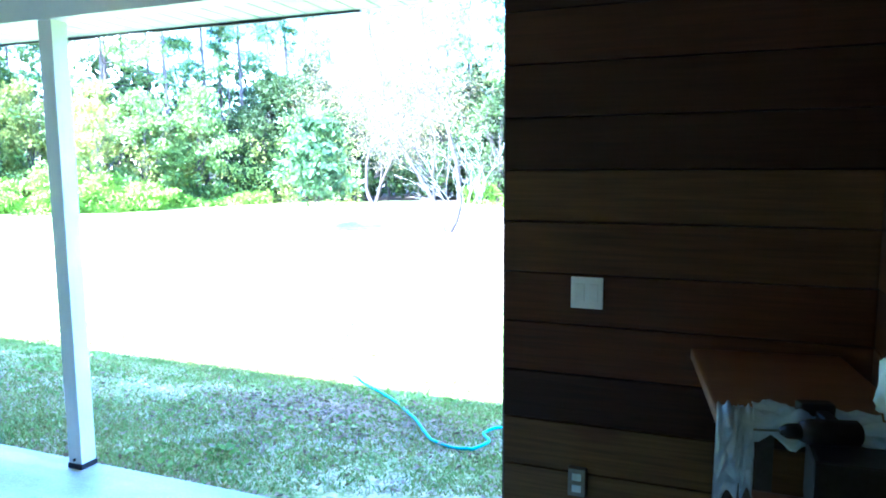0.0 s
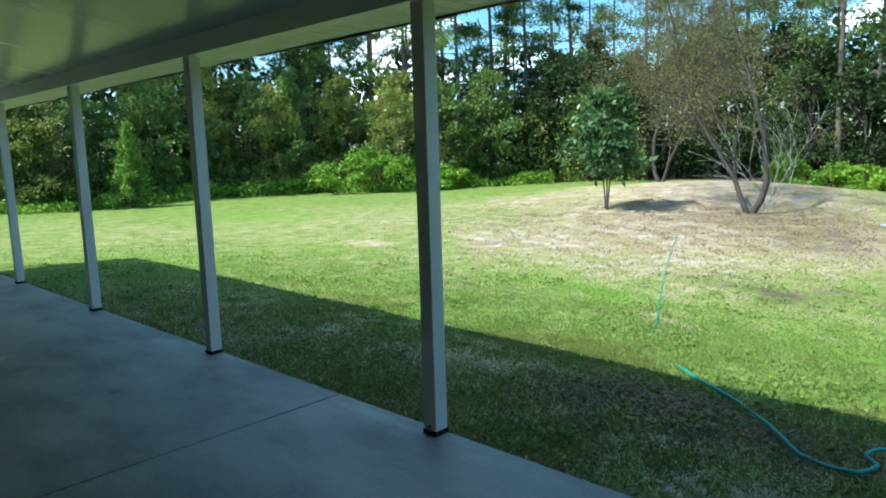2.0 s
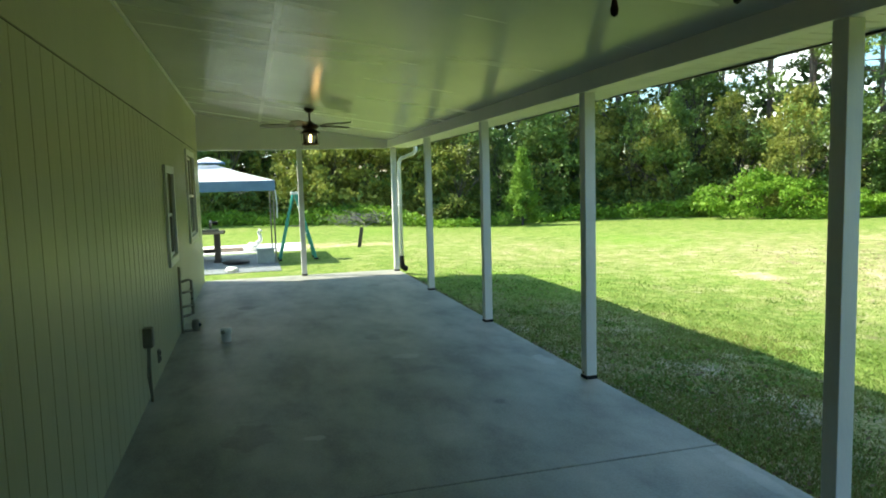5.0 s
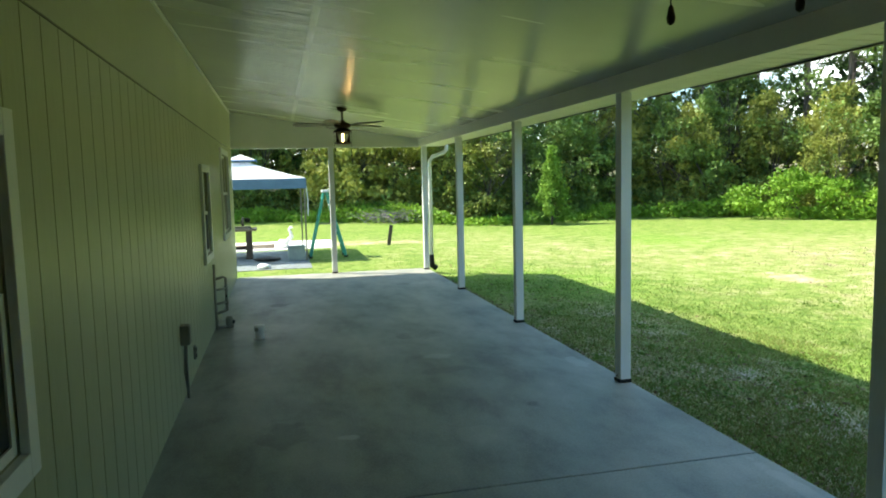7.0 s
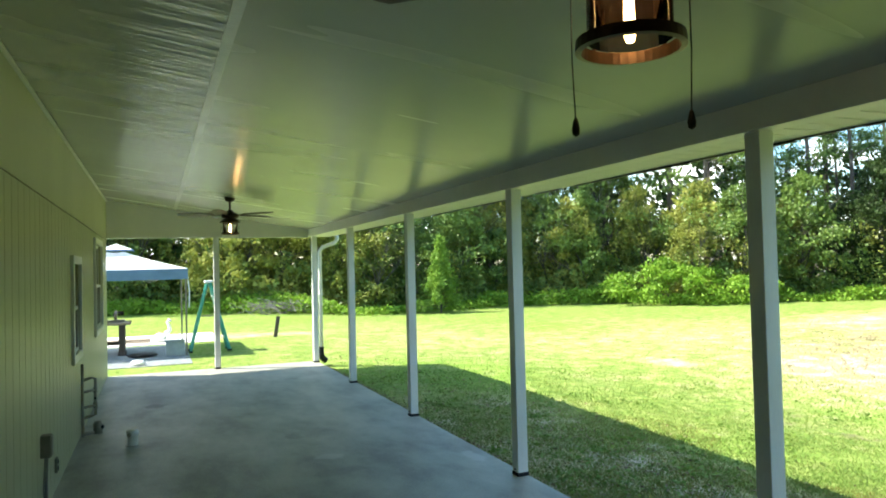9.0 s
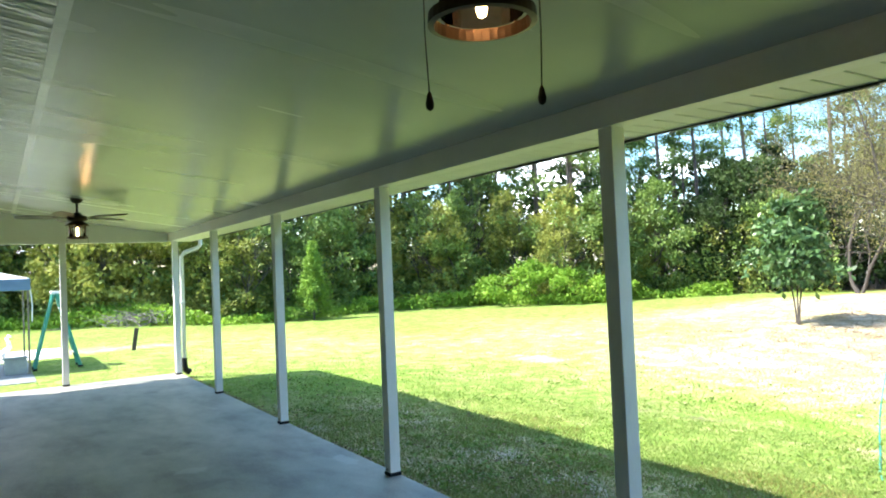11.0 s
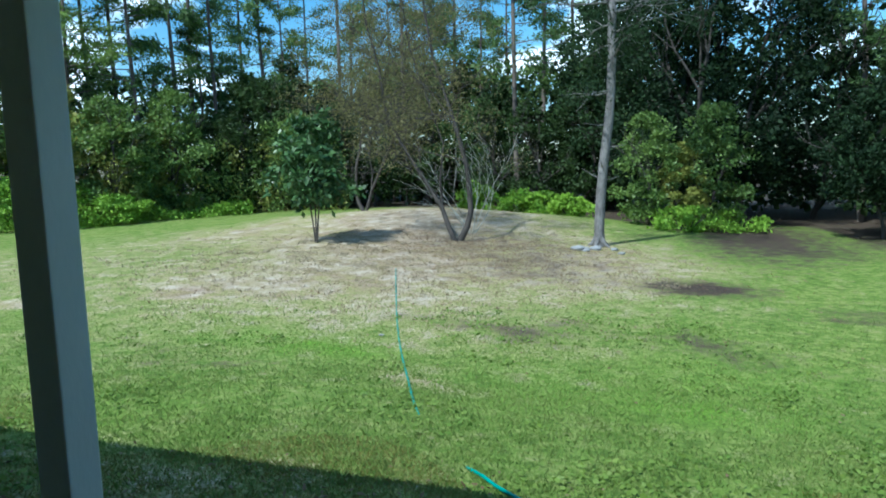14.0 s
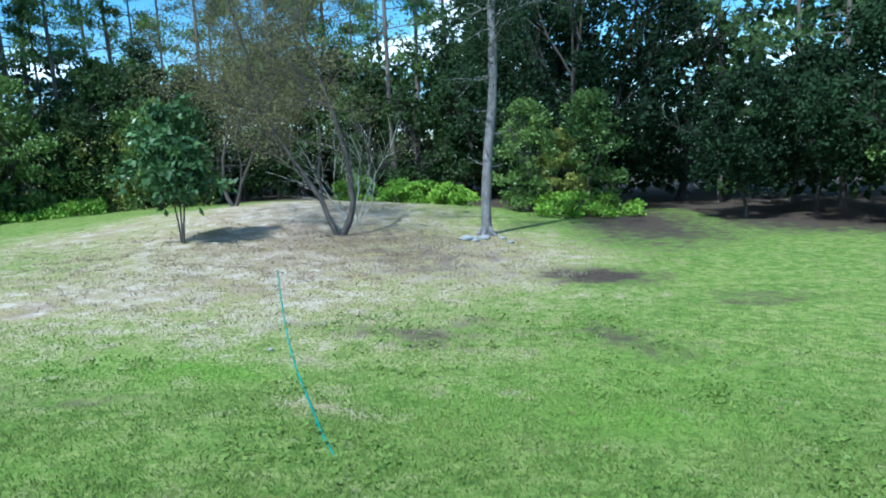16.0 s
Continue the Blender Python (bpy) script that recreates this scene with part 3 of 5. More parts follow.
def window(name, y0, y1, z0, z1):
    w = thing(name, (FACE, (y0 + y1) / 2, z0), "white framed sash window with dark reflecting glass", "window", kind="structure")
    hw, h = (y1 - y0) / 2, z1 - z0
    for nm, b in (("side_trim", (-hw - 0.08, -hw, -0.08, h + 0.08)), ("side_trim", (hw, hw + 0.08, -0.08, h + 0.08)),
                  ("head_trim", (-hw, hw, h, h + 0.08)), ("window_sill", (-hw, hw, -0.08, 0))):
        part(nm, box(bms(), 0.001, 0.03, b[0], b[1], b[2], b[3], 0.004), M_TRIM, w)
    for z, zz in ((0, h / 2 + 0.015), (h / 2 - 0.015, h)):
        off = -0.006 if z == 0 else -0.03
        bm = bms()
        box(bm, off - 0.02, off, -hw, -hw + 0.035, z, zz)
        box(bm, off - 0.02, off, hw - 0.035, hw, z, zz)
        box(bm, off - 0.02, off, -hw + 0.035, hw - 0.035, z, z + 0.035)
        box(bm, off - 0.02, off, -hw + 0.035, hw - 0.035, zz - 0.035, zz)
        sash = part("sash", bm, M_TRIM, w)
        part("pane", box(bms(), off - 0.013, off - 0.007, -hw + 0.033, hw - 0.033, z + 0.033, zz - 0.033), M_PANE, sash)


for k, (a, b, c, d) in enumerate(HOLES):
    window("window_%d" % (k + 1), a, b, c, d)


def build_ceiling():
    bm = bms()
    sheet(bm, [(FACE - 0.1, BACK_Y - 0.1, ceil_z(FACE - 0.1) + 0.06), (3.44, BACK_Y - 0.1, ceil_z(3.44) + 0.06), (3.44, END_Y + 0.1, ceil_z(3.44) + 0.06), (FACE - 0.1, END_Y + 0.1, ceil_z(FACE - 0.1) + 0.06)], 0.06)
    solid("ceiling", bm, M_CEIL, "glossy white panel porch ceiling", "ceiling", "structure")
    bm = bms()
    sheet(bm, [(1.14, BACK_Y, ceil_z(1.14)), (1.19, BACK_Y, ceil_z(1.19)), (1.19, END_Y, ceil_z(1.19)), (1.14, END_Y, ceil_z(1.14))], 0.004)
    solid("ceiling_trim", bm, M_FOIL, "puckered white tape over a ceiling seam", "trim", "structure")


build_ceiling()

beam = thing("beam", (POST_X, 0, 2.27), "white boxed porch beam with fascia trim", "beam", kind="structure")
part("beam_casing", box(bms(), -0.06, 0.05, BACK_Y - 0.1, END_Y + 0.05, 0, 0.17, 0.004), M_TRIM, beam)

soffit = thing("soffit", (0, 0, 2.276), "ribbed cream vinyl soffit under the eave", "soffit", kind="structure")
y = BACK_Y - 0.1
while y < END_Y + 0.15:
    part("soffit_panel", box(bms(), 3.553, 3.86, y, y + 0.114, 0.0, 0.014, 0.003), M_SOFFIT, soffit)
    y += 0.127
part("soffit_backing", box(bms(), 3.553, 3.86, BACK_Y - 0.1, END_Y + 0.15, 0.0145, 0.03), M_DARKWOOD, soffit)


def build_eave():
    eave = thing("eave_fascia", (0, 0, 0), "white fascia with ragged dark drip edge", "fascia", kind="structure")
    part("fascia_board", box(bms(), 3.862, 3.88, BACK_Y - 0.1, END_Y + 0.17, 2.275, 2.44), M_TRIM, eave)
    bm, rng, y = bms(), random.Random(4), BACK_Y - 0.1
    while y < END_Y + 0.17:
        y1 = min(END_Y + 0.17, y + rng.uniform(0.12, 0.5))
        if rng.random() < 0.8:
            box(bm, 3.861, 3.885, y, y1, 2.269 - rng.uniform(0, 0.009), 2.274)
        y = y1
    part("drip_edge", bm, M_DRIP, eave)


build_eave()

roof = thing("roof", (0, 0, 0), "grey shingled low-pitched house and porch roof", "roof", kind="structure")
for nm, quad in (("porch_roof", [(3.93, BACK_Y - 3, 2.5), (3.93, END_Y + 0.2, 2.5), (0.0, END_Y + 0.2, 3.06), (0.0, BACK_Y - 3, 3.06)]),
                 ("front_slope", [(-0.002, BACK_Y - 3, 3.06), (-0.002, END_Y + 0.2, 3.06), (-4.2, END_Y + 0.2, 4.1), (-4.2, BACK_Y - 3, 4.1)]),
                 ("back_slope", [(-4.202, BACK_Y - 3, 4.1), (-4.202, END_Y + 0.2, 4.1), (-8.6, END_Y + 0.2, 3.0), (-8.6, BACK_Y - 3, 3.0)])):
    part(nm, sheet(bms(), quad, 0.06), M_SHINGLE, roof)
house = thing("house_walls", (0, 0, 0), "cream sided outer walls of the house", "house", kind="structure")
part("end_wall", box(bms(), -8.2, FACE - 0.15, END_Y - 0.2, END_Y - 0.05, -0.2, 2.95), M_SIDING, house)
part("rear_wall", box(bms(), -8.3, -8.2, BACK_Y - 3, END_Y - 0.05, -0.2, 2.95), M_SIDING, house)
part("side_wall", box(bms(), -8.2, 3.5, BACK_Y - 3.1, BACK_Y - 3, -0.2, 2.95), M_SIDING, house)

gable = thing("gable_panel", (0, 0, 0), "cream triangular panel closing the porch end", "gable", kind="structure")
bm = bms()
for y in (END_Y - 0.02, END_Y + 0.03):
    bm.faces.new([bm.verts.new(p) for p in ((FACE, y, 2.3), (3.43, y, 2.3), (3.43, y, ceil_z(3.43)), (FACE, y, ceil_z(FACE)))])
bmesh.ops.bridge_loops(bm, edges=bm.edges)
part("panel", bm, M_SOFFIT, gable)
part("header", box(bms(), FACE, 3.43, END_Y - 0.04, END_Y + 0.05, 2.26, 2.302, 0.003), M_TRIM, gable)


def build_post(at, label):
    p = thing("porch_post", at, label, "post", "porch posts")
    h = 2.27
    part("shaft", box(bms(), -0.045, 0.045, -0.045, 0.045, 0.028, h, 0.005), M_POST, p)
    bm = bms()
    box(bm, -0.05, 0.05, -0.05, 0.05, 0.0, 0.028, 0.004)
    part("base_bracket", bm, M_BLACK, p, "black metal base bracket")
    for s in (-1, 1):
        part("bolt", tube(bms(), [(s * 0.045, 0.0, 0.05), (s * 0.054, 0, 0.05)], 0.008, 6), M_BLACK, p)
    return p


post = build_post((POST_X, POST_Y[1], 0), "white square porch post on a black bracket")
for y in POST_Y[2:]:
    copy_thing(post, pose(POST_X, y, 0))
copy_thing(post, pose(1.82, END_Y - 0.06, 0))

# ---- enclosed porch end ----
def plank_wall(name, run, axis, at, label, thick=0.025):
    """Horizontal shiplap planks, 0.186 m each, on a dark backing."""
    w = thing(name, (0, 0, 0), label, "wall", kind="structure")
    z, k, rng = -0.13, 0, random.Random(len(name))
    while z < 2.85:
        cuts = [run[0], run[1]]
        top = min(z + 0.181, 2.4 if axis == "x" else 2.9)
        if rng.random() < 0.35 and run[1] - run[0] > 2:
            cuts.insert(1, rng.uniform(run[0] + 0.6, run[1] - 0.6))
        if top - max(z, 0.004) > 0.02:
            for a, b in zip(cuts, cuts[1:]):
                lo = max(z, 0.004)
                d = rng.uniform(-0.0015, 0.0015)
                if axis == "x":
                    bm = box(bms(), at + d, at + thick, a, b - 0.002, lo, top, 0.003)
                else:
                    bm = box(bms(), a, b - 0.002, at - thick, at + d, lo, top, 0.003)
                part("plank", bm, M_PLANK, w)
        z += 0.186
    return w


outer = plank_wall("wall_planks", (BACK_Y, -2.327), "x", 3.40, "dark brown stained horizontal shiplap wall")
part("backing", box(bms(), 3.426, 3.52, BACK_Y - 0.1, -2.35, 0.0, 2.27), M_DARKWOOD, outer)
part("end_casing", box(bms(), 3.404, 3.525, -2.327, -2.322, 0.0, 2.268), M_DARKWOOD, outer)
part("corner_board", box(box(bms(), 3.526, 3.659, BACK_Y - 0.1, -2.335, -0.12, 2.262), 3.66, 3.72, BACK_Y - 0.1, -2.255, -0.12, 2.262), M_DARKWOOD, outer)
back = plank_wall("wall_end", (FACE, 3.40), "y", BACK_Y, "dark brown stained horizontal shiplap end wall")
part("backing", box(bms(), FACE - 0.1, 3.42, BACK_Y - 0.1, BACK_Y - 0.026, 0.0, 2.95), M_DARKWOOD, back)


# ---- trees ----
def tubes_mesh(name, limbs, mat, seg=7):
    """All the limbs, lists of (point, radius), as one mesh."""
    vs, fs = [], []
    for limb in limbs:
        pts = [Vector(p) for p, r in limb]
        side = None
        for i, (p, r) in enumerate(limb):
            d = (pts[min(i + 1, len(pts) - 1)] - pts[max(i - 1, 0)]).normalized()
            side = d.orthogonal().normalized() if side is None else (side - d * side.dot(d)).normalized()
            up, base = d.cross(side), len(vs)
            for k in range(seg):
                a = 2 * math.pi * k / seg
                q = pts[i] + (side * math.cos(a) + up * math.sin(a)) * r
                vs.append(tuple(q))
            if i:
                for k in range(seg):
                    fs.append((base - seg + k, base - seg + (k + 1) % seg, base + (k + 1) % seg, base + k))
    me = raw_mesh(name, np.array(vs), np.array(fs), mat)
    me.polygons.foreach_set("use_smooth", [True] * len(me.polygons))
    return me


def grow(rng, start, way, length, r, levels, kids, spread, wander=0.18, lift=0.1, out=None, tips=None, n=5, keep=0.62):
    """A limb that wanders and forks. Returns all limbs and the places where leaves sit."""
    out = [] if out is None else out
    tips = [] if tips is None else tips
    p, d, limb = Vector(start), Vector(way).normalized(), []
    for i in range(n + 1):
        limb.append((p.copy(), max(0.004, r * (1 - 0.6 * i / n))))
        if i == n:
            break
        d = (d + Vector((rng.gauss(0, wander), rng.gauss(0, wander), rng.gauss(0, wander) + lift))).normalized()
        p = p + d * length / n
        if levels <= 1 and i >= 1:
            tips.append(p.copy())
        if levels and i >= n // 2 - 1:
            for _ in range(kids if i < n - 1 else kids + 1):
                a = Vector((rng.gauss(0, 1), rng.gauss(0, 1), rng.gauss(0.15, 0.6))).normalized()
                grow(rng, p, d + a * spread, length * keep * rng.uniform(0.7, 1.15), r * (1 - 0.6 * i / n) * 0.55, levels - 1, max(1, kids), spread, wander, lift, out, tips, max(3, n - 1), keep)
                if levels > 1 and rng.random() < 0.4:
                    break
    if not levels:
        tips.append(p.copy())
    out.append(limb)
    return out, tips


def leaves_mesh(name, spots, sizes, mat, seed=0, droop=0.0, slim=0.45, flat=0.0):
    """One folded leaf per spot: a diamond of four corners, turned at random."""
    rng = np.random.default_rng(seed)
    n = len(spots)
    d = rng.normal(size=(n, 3))
    d[:, 2] = d[:, 2] * (1 - flat) - droop
    d /= np.linalg.norm(d, axis=1)[:, None]
    s = np.cross(d, rng.normal(size=(n, 3)))
    s[:, 2] *= (1 - flat)
    s /= np.linalg.norm(s, axis=1)[:, None]
    nn = np.cross(d, s)
    L = np.asarray(sizes)[:, None]
    v = np.stack([spots, spots + d * L * 0.5 + s * L * slim * 0.5 + nn * L * 0.08, spots + d * L, spots + d * L * 0.5 - s * L * slim * 0.5 + nn * L * 0.08], 1)
    return raw_mesh(name, v.reshape(-1, 3), np.arange(n * 4).reshape(-1, 4), mat)


def scatter(rng, centres, radius, per, squash=0.8):
    c = np.array([tuple(p) for p in centres])
    i = np.repeat(np.arange(len(c)), per)
    o = rng.normal(size=(len(i), 3)) * radius * 0.6
    o[:, 2] *= squash
    return c[i] + o


def tree(name, at, label, limbs, bark, spots, sizes, leaf, group="", category="tree", seg=7, **kw):
    t = thing(name, at, label, category, group)
    tr = new("trunk", tubes_mesh("trunk", limbs, bark, seg))
    tr.parent = t
    if len(spots):
        cr = new("crown", leaves_mesh("crown", spots, sizes, leaf, seed=len(spots), **kw))
        cr.parent = t
    return t


HIDE = (0, 0, -60)


def shell(rng, n, radius, height, base, lumps, fill=0.35):
    """Spots over an uneven crown made of many lumps."""
    cs = []
    for _ in range(lumps):
        a, u = rng.uniform(0, 2 * math.pi), rng.uniform(0, 1)
        r = radius * math.sqrt(rng.uniform(0.05, 1)) * math.sin(math.pi * min(0.97, 0.16 + 0.78 * u)) * rng.uniform(0.75, 1.1)
        cs.append((r * math.cos(a), r * math.sin(a), base + height * u, radius * rng.uniform(0.13, 0.3) * (46 / max(46, lumps)) ** 0.3))
    cs = np.array(cs)
    i = rng.integers(0, lumps, n)
    d = rng.normal(size=(n, 3))
    d /= np.linalg.norm(d, axis=1)[:, None]
    d[:, 2] = np.where(rng.random(n) < 0.65, np.abs(d[:, 2]), d[:, 2])
    rad = cs[i, 3] * np.where(rng.random(n) < fill, rng.uniform(0.3, 0.9, n), rng.uniform(0.85, 1.12, n))
    return cs[i, :3] + d * rad[:, None]


def broadleaf(seed, height, radius, leaf, n, size, label, name="tree", bark=M_BARK, low=0.06, lumps=70, at=HIDE, group="woodland trees", fill=0.35):
    r = random.Random(seed)
    rng = np.random.default_rng(seed)
    limbs, _ = grow(r, (0, 0, -0.3), (r.uniform(-.1, .1), r.uniform(-.1, .1), 1), height * 0.62, 0.03 * height ** 0.9 * 0.6, 2, 2, 0.8)
    spots = shell(rng, n, radius, height * (1 - low), height * low, lumps, fill)
    return tree(name, at, label, limbs, bark, spots, size * rng.uniform(0.6, 1.35, n), leaf, group, slim=0.62)


def pine(seed, height, n, label, at=HIDE, group="tall pines", bare=0.3, leaf=M_PINE, reach=1.35):
    r, rng = random.Random(seed), np.random.default_rng(seed)
    trunk, p = [], Vector((0, 0, -0.4))
    lean = Vector((r.uniform(-0.02, 0.02), r.uniform(-0.02, 0.02), 1))
    for i in range(11):
        trunk.append((p.copy(), 0.145 * (1 - 0.075 * i)))
        p = p + lean * (height + 0.4) / 10 + Vector((r.gauss(0, 0.03), r.gauss(0, 0.03), 0))
    limbs, tips = [trunk], []
    for k in range(26):
        u = bare + (1 - bare) * (k + r.random()) / 26
        q = trunk[min(10, int(u * 10))][0].lerp(trunk[min(10, int(u * 10) + 1)][0], u * 10 % 1)
        a, length = r.uniform(0, 6.28), reach * (0.5 + 1.9 * (1 - u) ** 0.6) * r.uniform(0.6, 1.2)
        w = Vector((math.cos(a), math.sin(a), r.uniform(-0.1, 0.35)))
        limb = [(q, 0.03), (q + w * length * 0.5 + Vector((0, 0, 0.05)), 0.02), (q + w * length + Vector((0, 0, 0.15)), 0.007)]
        limbs.append(limb)
        tips += [limb[1][0], limb[2][0], limb[1][0].lerp(limb[2][0], 0.5)]
    spots = scatter(rng, tips, 0.37, n // len(tips), 0.6)
    return tree("pine_tree", at, label, limbs, M_PINEBARK, spots, 0.26 * rng.uniform(0.6, 1.3, len(spots)), leaf, group, slim=0.3)


def at_ground(x, y, turn=0, s=1.0, sz=None, sink=0.0):
    return pose(x, y, ground_z(x, y) - sink, 0, 0, turn) @ Matrix.Diagonal((s, s, sz or s, 1))


def edge_place(deg, beyond):
    a = radians(deg)
    r = wood_edge(a) + beyond
    return 3 + r * math.cos(a), 2 + r * math.sin(a)


R = random.Random(21)
UNDER = [broadleaf(31, 5.2, 1.9, M_OAK, 6200, 0.16, "dense dark green woodland tree", at=(*edge_place(66, 2), -0.4)),
         broadleaf(32, 4.6, 1.8, M_OLIVE, 6200, 0.145, "sunlit olive-yellow leafy woodland tree", at=(*edge_place(50, 1.8), -0.4)),
         broadleaf(33, 6.0, 1.7, M_OAK, 6200, 0.165, "dense green woodland tree with uneven crown", lumps=60, at=(*edge_place(58, 2.5), -0.4)),
         broadleaf(34, 4.0, 1.6, M_OLIVE, 6200, 0.145, "small yellow-green woodland tree", lumps=50, at=(*edge_place(38, 2.0), -0.4)),
         broadleaf(35, 5.6, 2.0, M_SHADE, 6200, 0.16, "woodland tree with deep shade put into its dark leaf colour", at=(*edge_place(16, 4), -0.4))]
OAKS = [broadleaf(41, 12.0, 4.0, M_SHADEOAK, 19000, 0.175, "tall live oak with hanging foliage, dark leaves coloured for shade", name="oak_tree", low=0.08, lumps=170, at=(*edge_place(-12, 3.2), -0.7), group="dark oaks"),
        broadleaf(42, 5.4, 2.6, M_SHADEOAK, 16000, 0.14, "dark green oak with deep shade put into its leaf colour", name="oak_tree", low=0.22, lumps=110, at=(*edge_place(-31, 2.2), -0.7), group="dark oaks")]
PINES = [pine(51, 17, 4600, "tall slender pine with bare lower trunk", at=(*edge_place(52, 5), -0.5)),
         pine(52, 14, 4600, "tall thin pine with sparse needles", at=(*edge_place(44, 6), -0.5), bare=0.2, leaf=M_OAK, reach=1.6),
         pine(53, 19, 4800, "tall pine with high open crown", at=(*edge_place(33, 6), -0.5), bare=0.34)]

# the wood's edge, two rows of leafy trees and pines behind them
d = 24.0
while d < 128:
    for row, off in ((0, 1.2), (1, 3.6)):
        a = d + R.uniform(-1.6, 1.6) + row * 2
        x, y = edge_place(a, off + R.uniform(-0.5, 0.8))
        if a > 96 and x > -2.5 and y < 26:
            continue
        s = R.uniform(0.8, 1.15) * (1.15 if row else 0.9)
        kind = R.choice((0, 1, 1, 2, 3)) if 40 < a < 62 else R.choice((0, 0, 2, 1, 1, 3))
        if a < 36:
            kind = R.choice((4, 4, 0))
        if a > 78:
            s *= 1.25
            kind = R.choice((0, 2, 1, 3))
        copy_thing(UNDER[kind], at_ground(x, y, R.uniform(0, 360), s, s * R.uniform(0.85, 1.2)))
    d += 3.6
for k in range(64):
    a = 2 + 120 * (k + R.random()) / 64
    x, y = edge_place(a, R.uniform(3.5, 13))
    copy_thing(PINES[k % 3], at_ground(x, y, R.uniform(0, 360), R.uniform(0.8, 1.15)))
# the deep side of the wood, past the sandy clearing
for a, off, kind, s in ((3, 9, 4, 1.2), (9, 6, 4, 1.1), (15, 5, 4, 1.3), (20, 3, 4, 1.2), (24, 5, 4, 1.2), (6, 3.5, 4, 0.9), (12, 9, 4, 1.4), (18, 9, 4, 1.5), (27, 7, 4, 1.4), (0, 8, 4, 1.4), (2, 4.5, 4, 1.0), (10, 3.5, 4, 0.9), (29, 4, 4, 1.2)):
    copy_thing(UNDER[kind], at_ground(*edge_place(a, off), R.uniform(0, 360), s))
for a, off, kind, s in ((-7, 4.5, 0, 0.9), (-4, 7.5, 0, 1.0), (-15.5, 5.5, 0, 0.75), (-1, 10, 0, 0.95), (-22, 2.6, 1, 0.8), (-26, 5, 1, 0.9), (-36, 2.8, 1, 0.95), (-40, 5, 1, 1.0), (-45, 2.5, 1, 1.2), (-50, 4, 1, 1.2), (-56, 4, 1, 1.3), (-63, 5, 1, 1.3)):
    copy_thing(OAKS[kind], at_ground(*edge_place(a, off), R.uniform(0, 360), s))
for a, off, kind, s in ((-19, 7, 2, 0.9), (-24, 8, 0, 0.85), (-27.5, 6, 2, 0.8), (-31, 9, 0, 0.9), (-35, 7, 2, 0.85), (-42, 9, 1, 0.9), (-48, 8, 0, 0.9)):
    copy_thing(PINES[kind], at_ground(*edge_place(a, off), R.uniform(0, 360), s))
for a, off, kind, s in ((-5.5, 1.0, 0, 0.72), (-8, 1.6, 3, 0.7), (-10.5, 0.9, 0, 0.8), (-34, 1.2, 0, 0.7)):
    copy_thing(UNDER[kind], at_ground(*edge_place(a, off), R.uniform(0, 360), s))


def far_woods():
    """Leaves of the deep wood, uncounted, in the shade-dark leaf colour."""
    rng, pts = np.random.default_rng(3), []
    for _ in range(64000):
        a = rng.uniform(-75, 150)
        x, y = edge_place(a, rng.uniform(6.5, 18))
        pts.append((x, y, -0.4 + 7.5 * rng.random() ** 1.2))
    return tagged(new("far_woods", leaves_mesh("far_woods", np.array(pts), rng.uniform(0.28, 0.6, len(pts)), M_SHADE, 5, slim=0.7)), "deep woods behind the trees, leaves coloured dark for shade", "woods", kind="stuff")


far_woods()


def shrub(name, at, rx, ry, h, n, size, leaf, label, group="", lumps=26, category="bush"):
    rng, r = np.random.default_rng(int(abs(at[0] * 31 + at[1] * 17))), random.Random(3)
    t = thing(name, at, label, category, group)
    limbs = []
    for k in range(6):
        a = r.uniform(0, 6.28)
        limbs.append([((0, 0, -0.1), 0.02), ((0.3 * rx * math.cos(a), 0.3 * ry * math.sin(a), h * 0.4), 0.014), ((0.6 * rx * math.cos(a), 0.6 * ry * math.sin(a), h * 0.75), 0.006)])
    tr = new("stems", tubes_mesh("stems", limbs, M_BARK, 5))
    tr.parent = t
    s = shell(rng, n, 1.0, 1.0, 0.0, lumps, 0.3)
    s *= np.array((rx, ry, h / 1.15))
    s[:, 2] = np.abs(s[:, 2])
    cr = new("foliage", leaves_mesh("foliage", s, size * rng.uniform(0.6, 1.3, n), leaf, 2, slim=0.65))
    cr.parent = t
    return t


def on(x, y, dz=0.0):
    return (x, y, ground_z(x, y) + dz)


shrub("vine_bush", on(*edge_place(46.5, -1.3)), 3.1, 1.9, 2.1, 9000, 0.13, M_VINE, "bright green mound of climbing vines", category="bush")
shrub("vine_bush", on(*edge_place(40.5, -0.4)), 2.2, 1.5, 1.2, 4200, 0.13, M_VINE, "low bright green tangle of vines")
shrub("vine_bush", on(*edge_place(52, -0.6)), 1.9, 1.3, 1.0, 3600, 0.13, M_VINE, "low bright green tangle of vines")


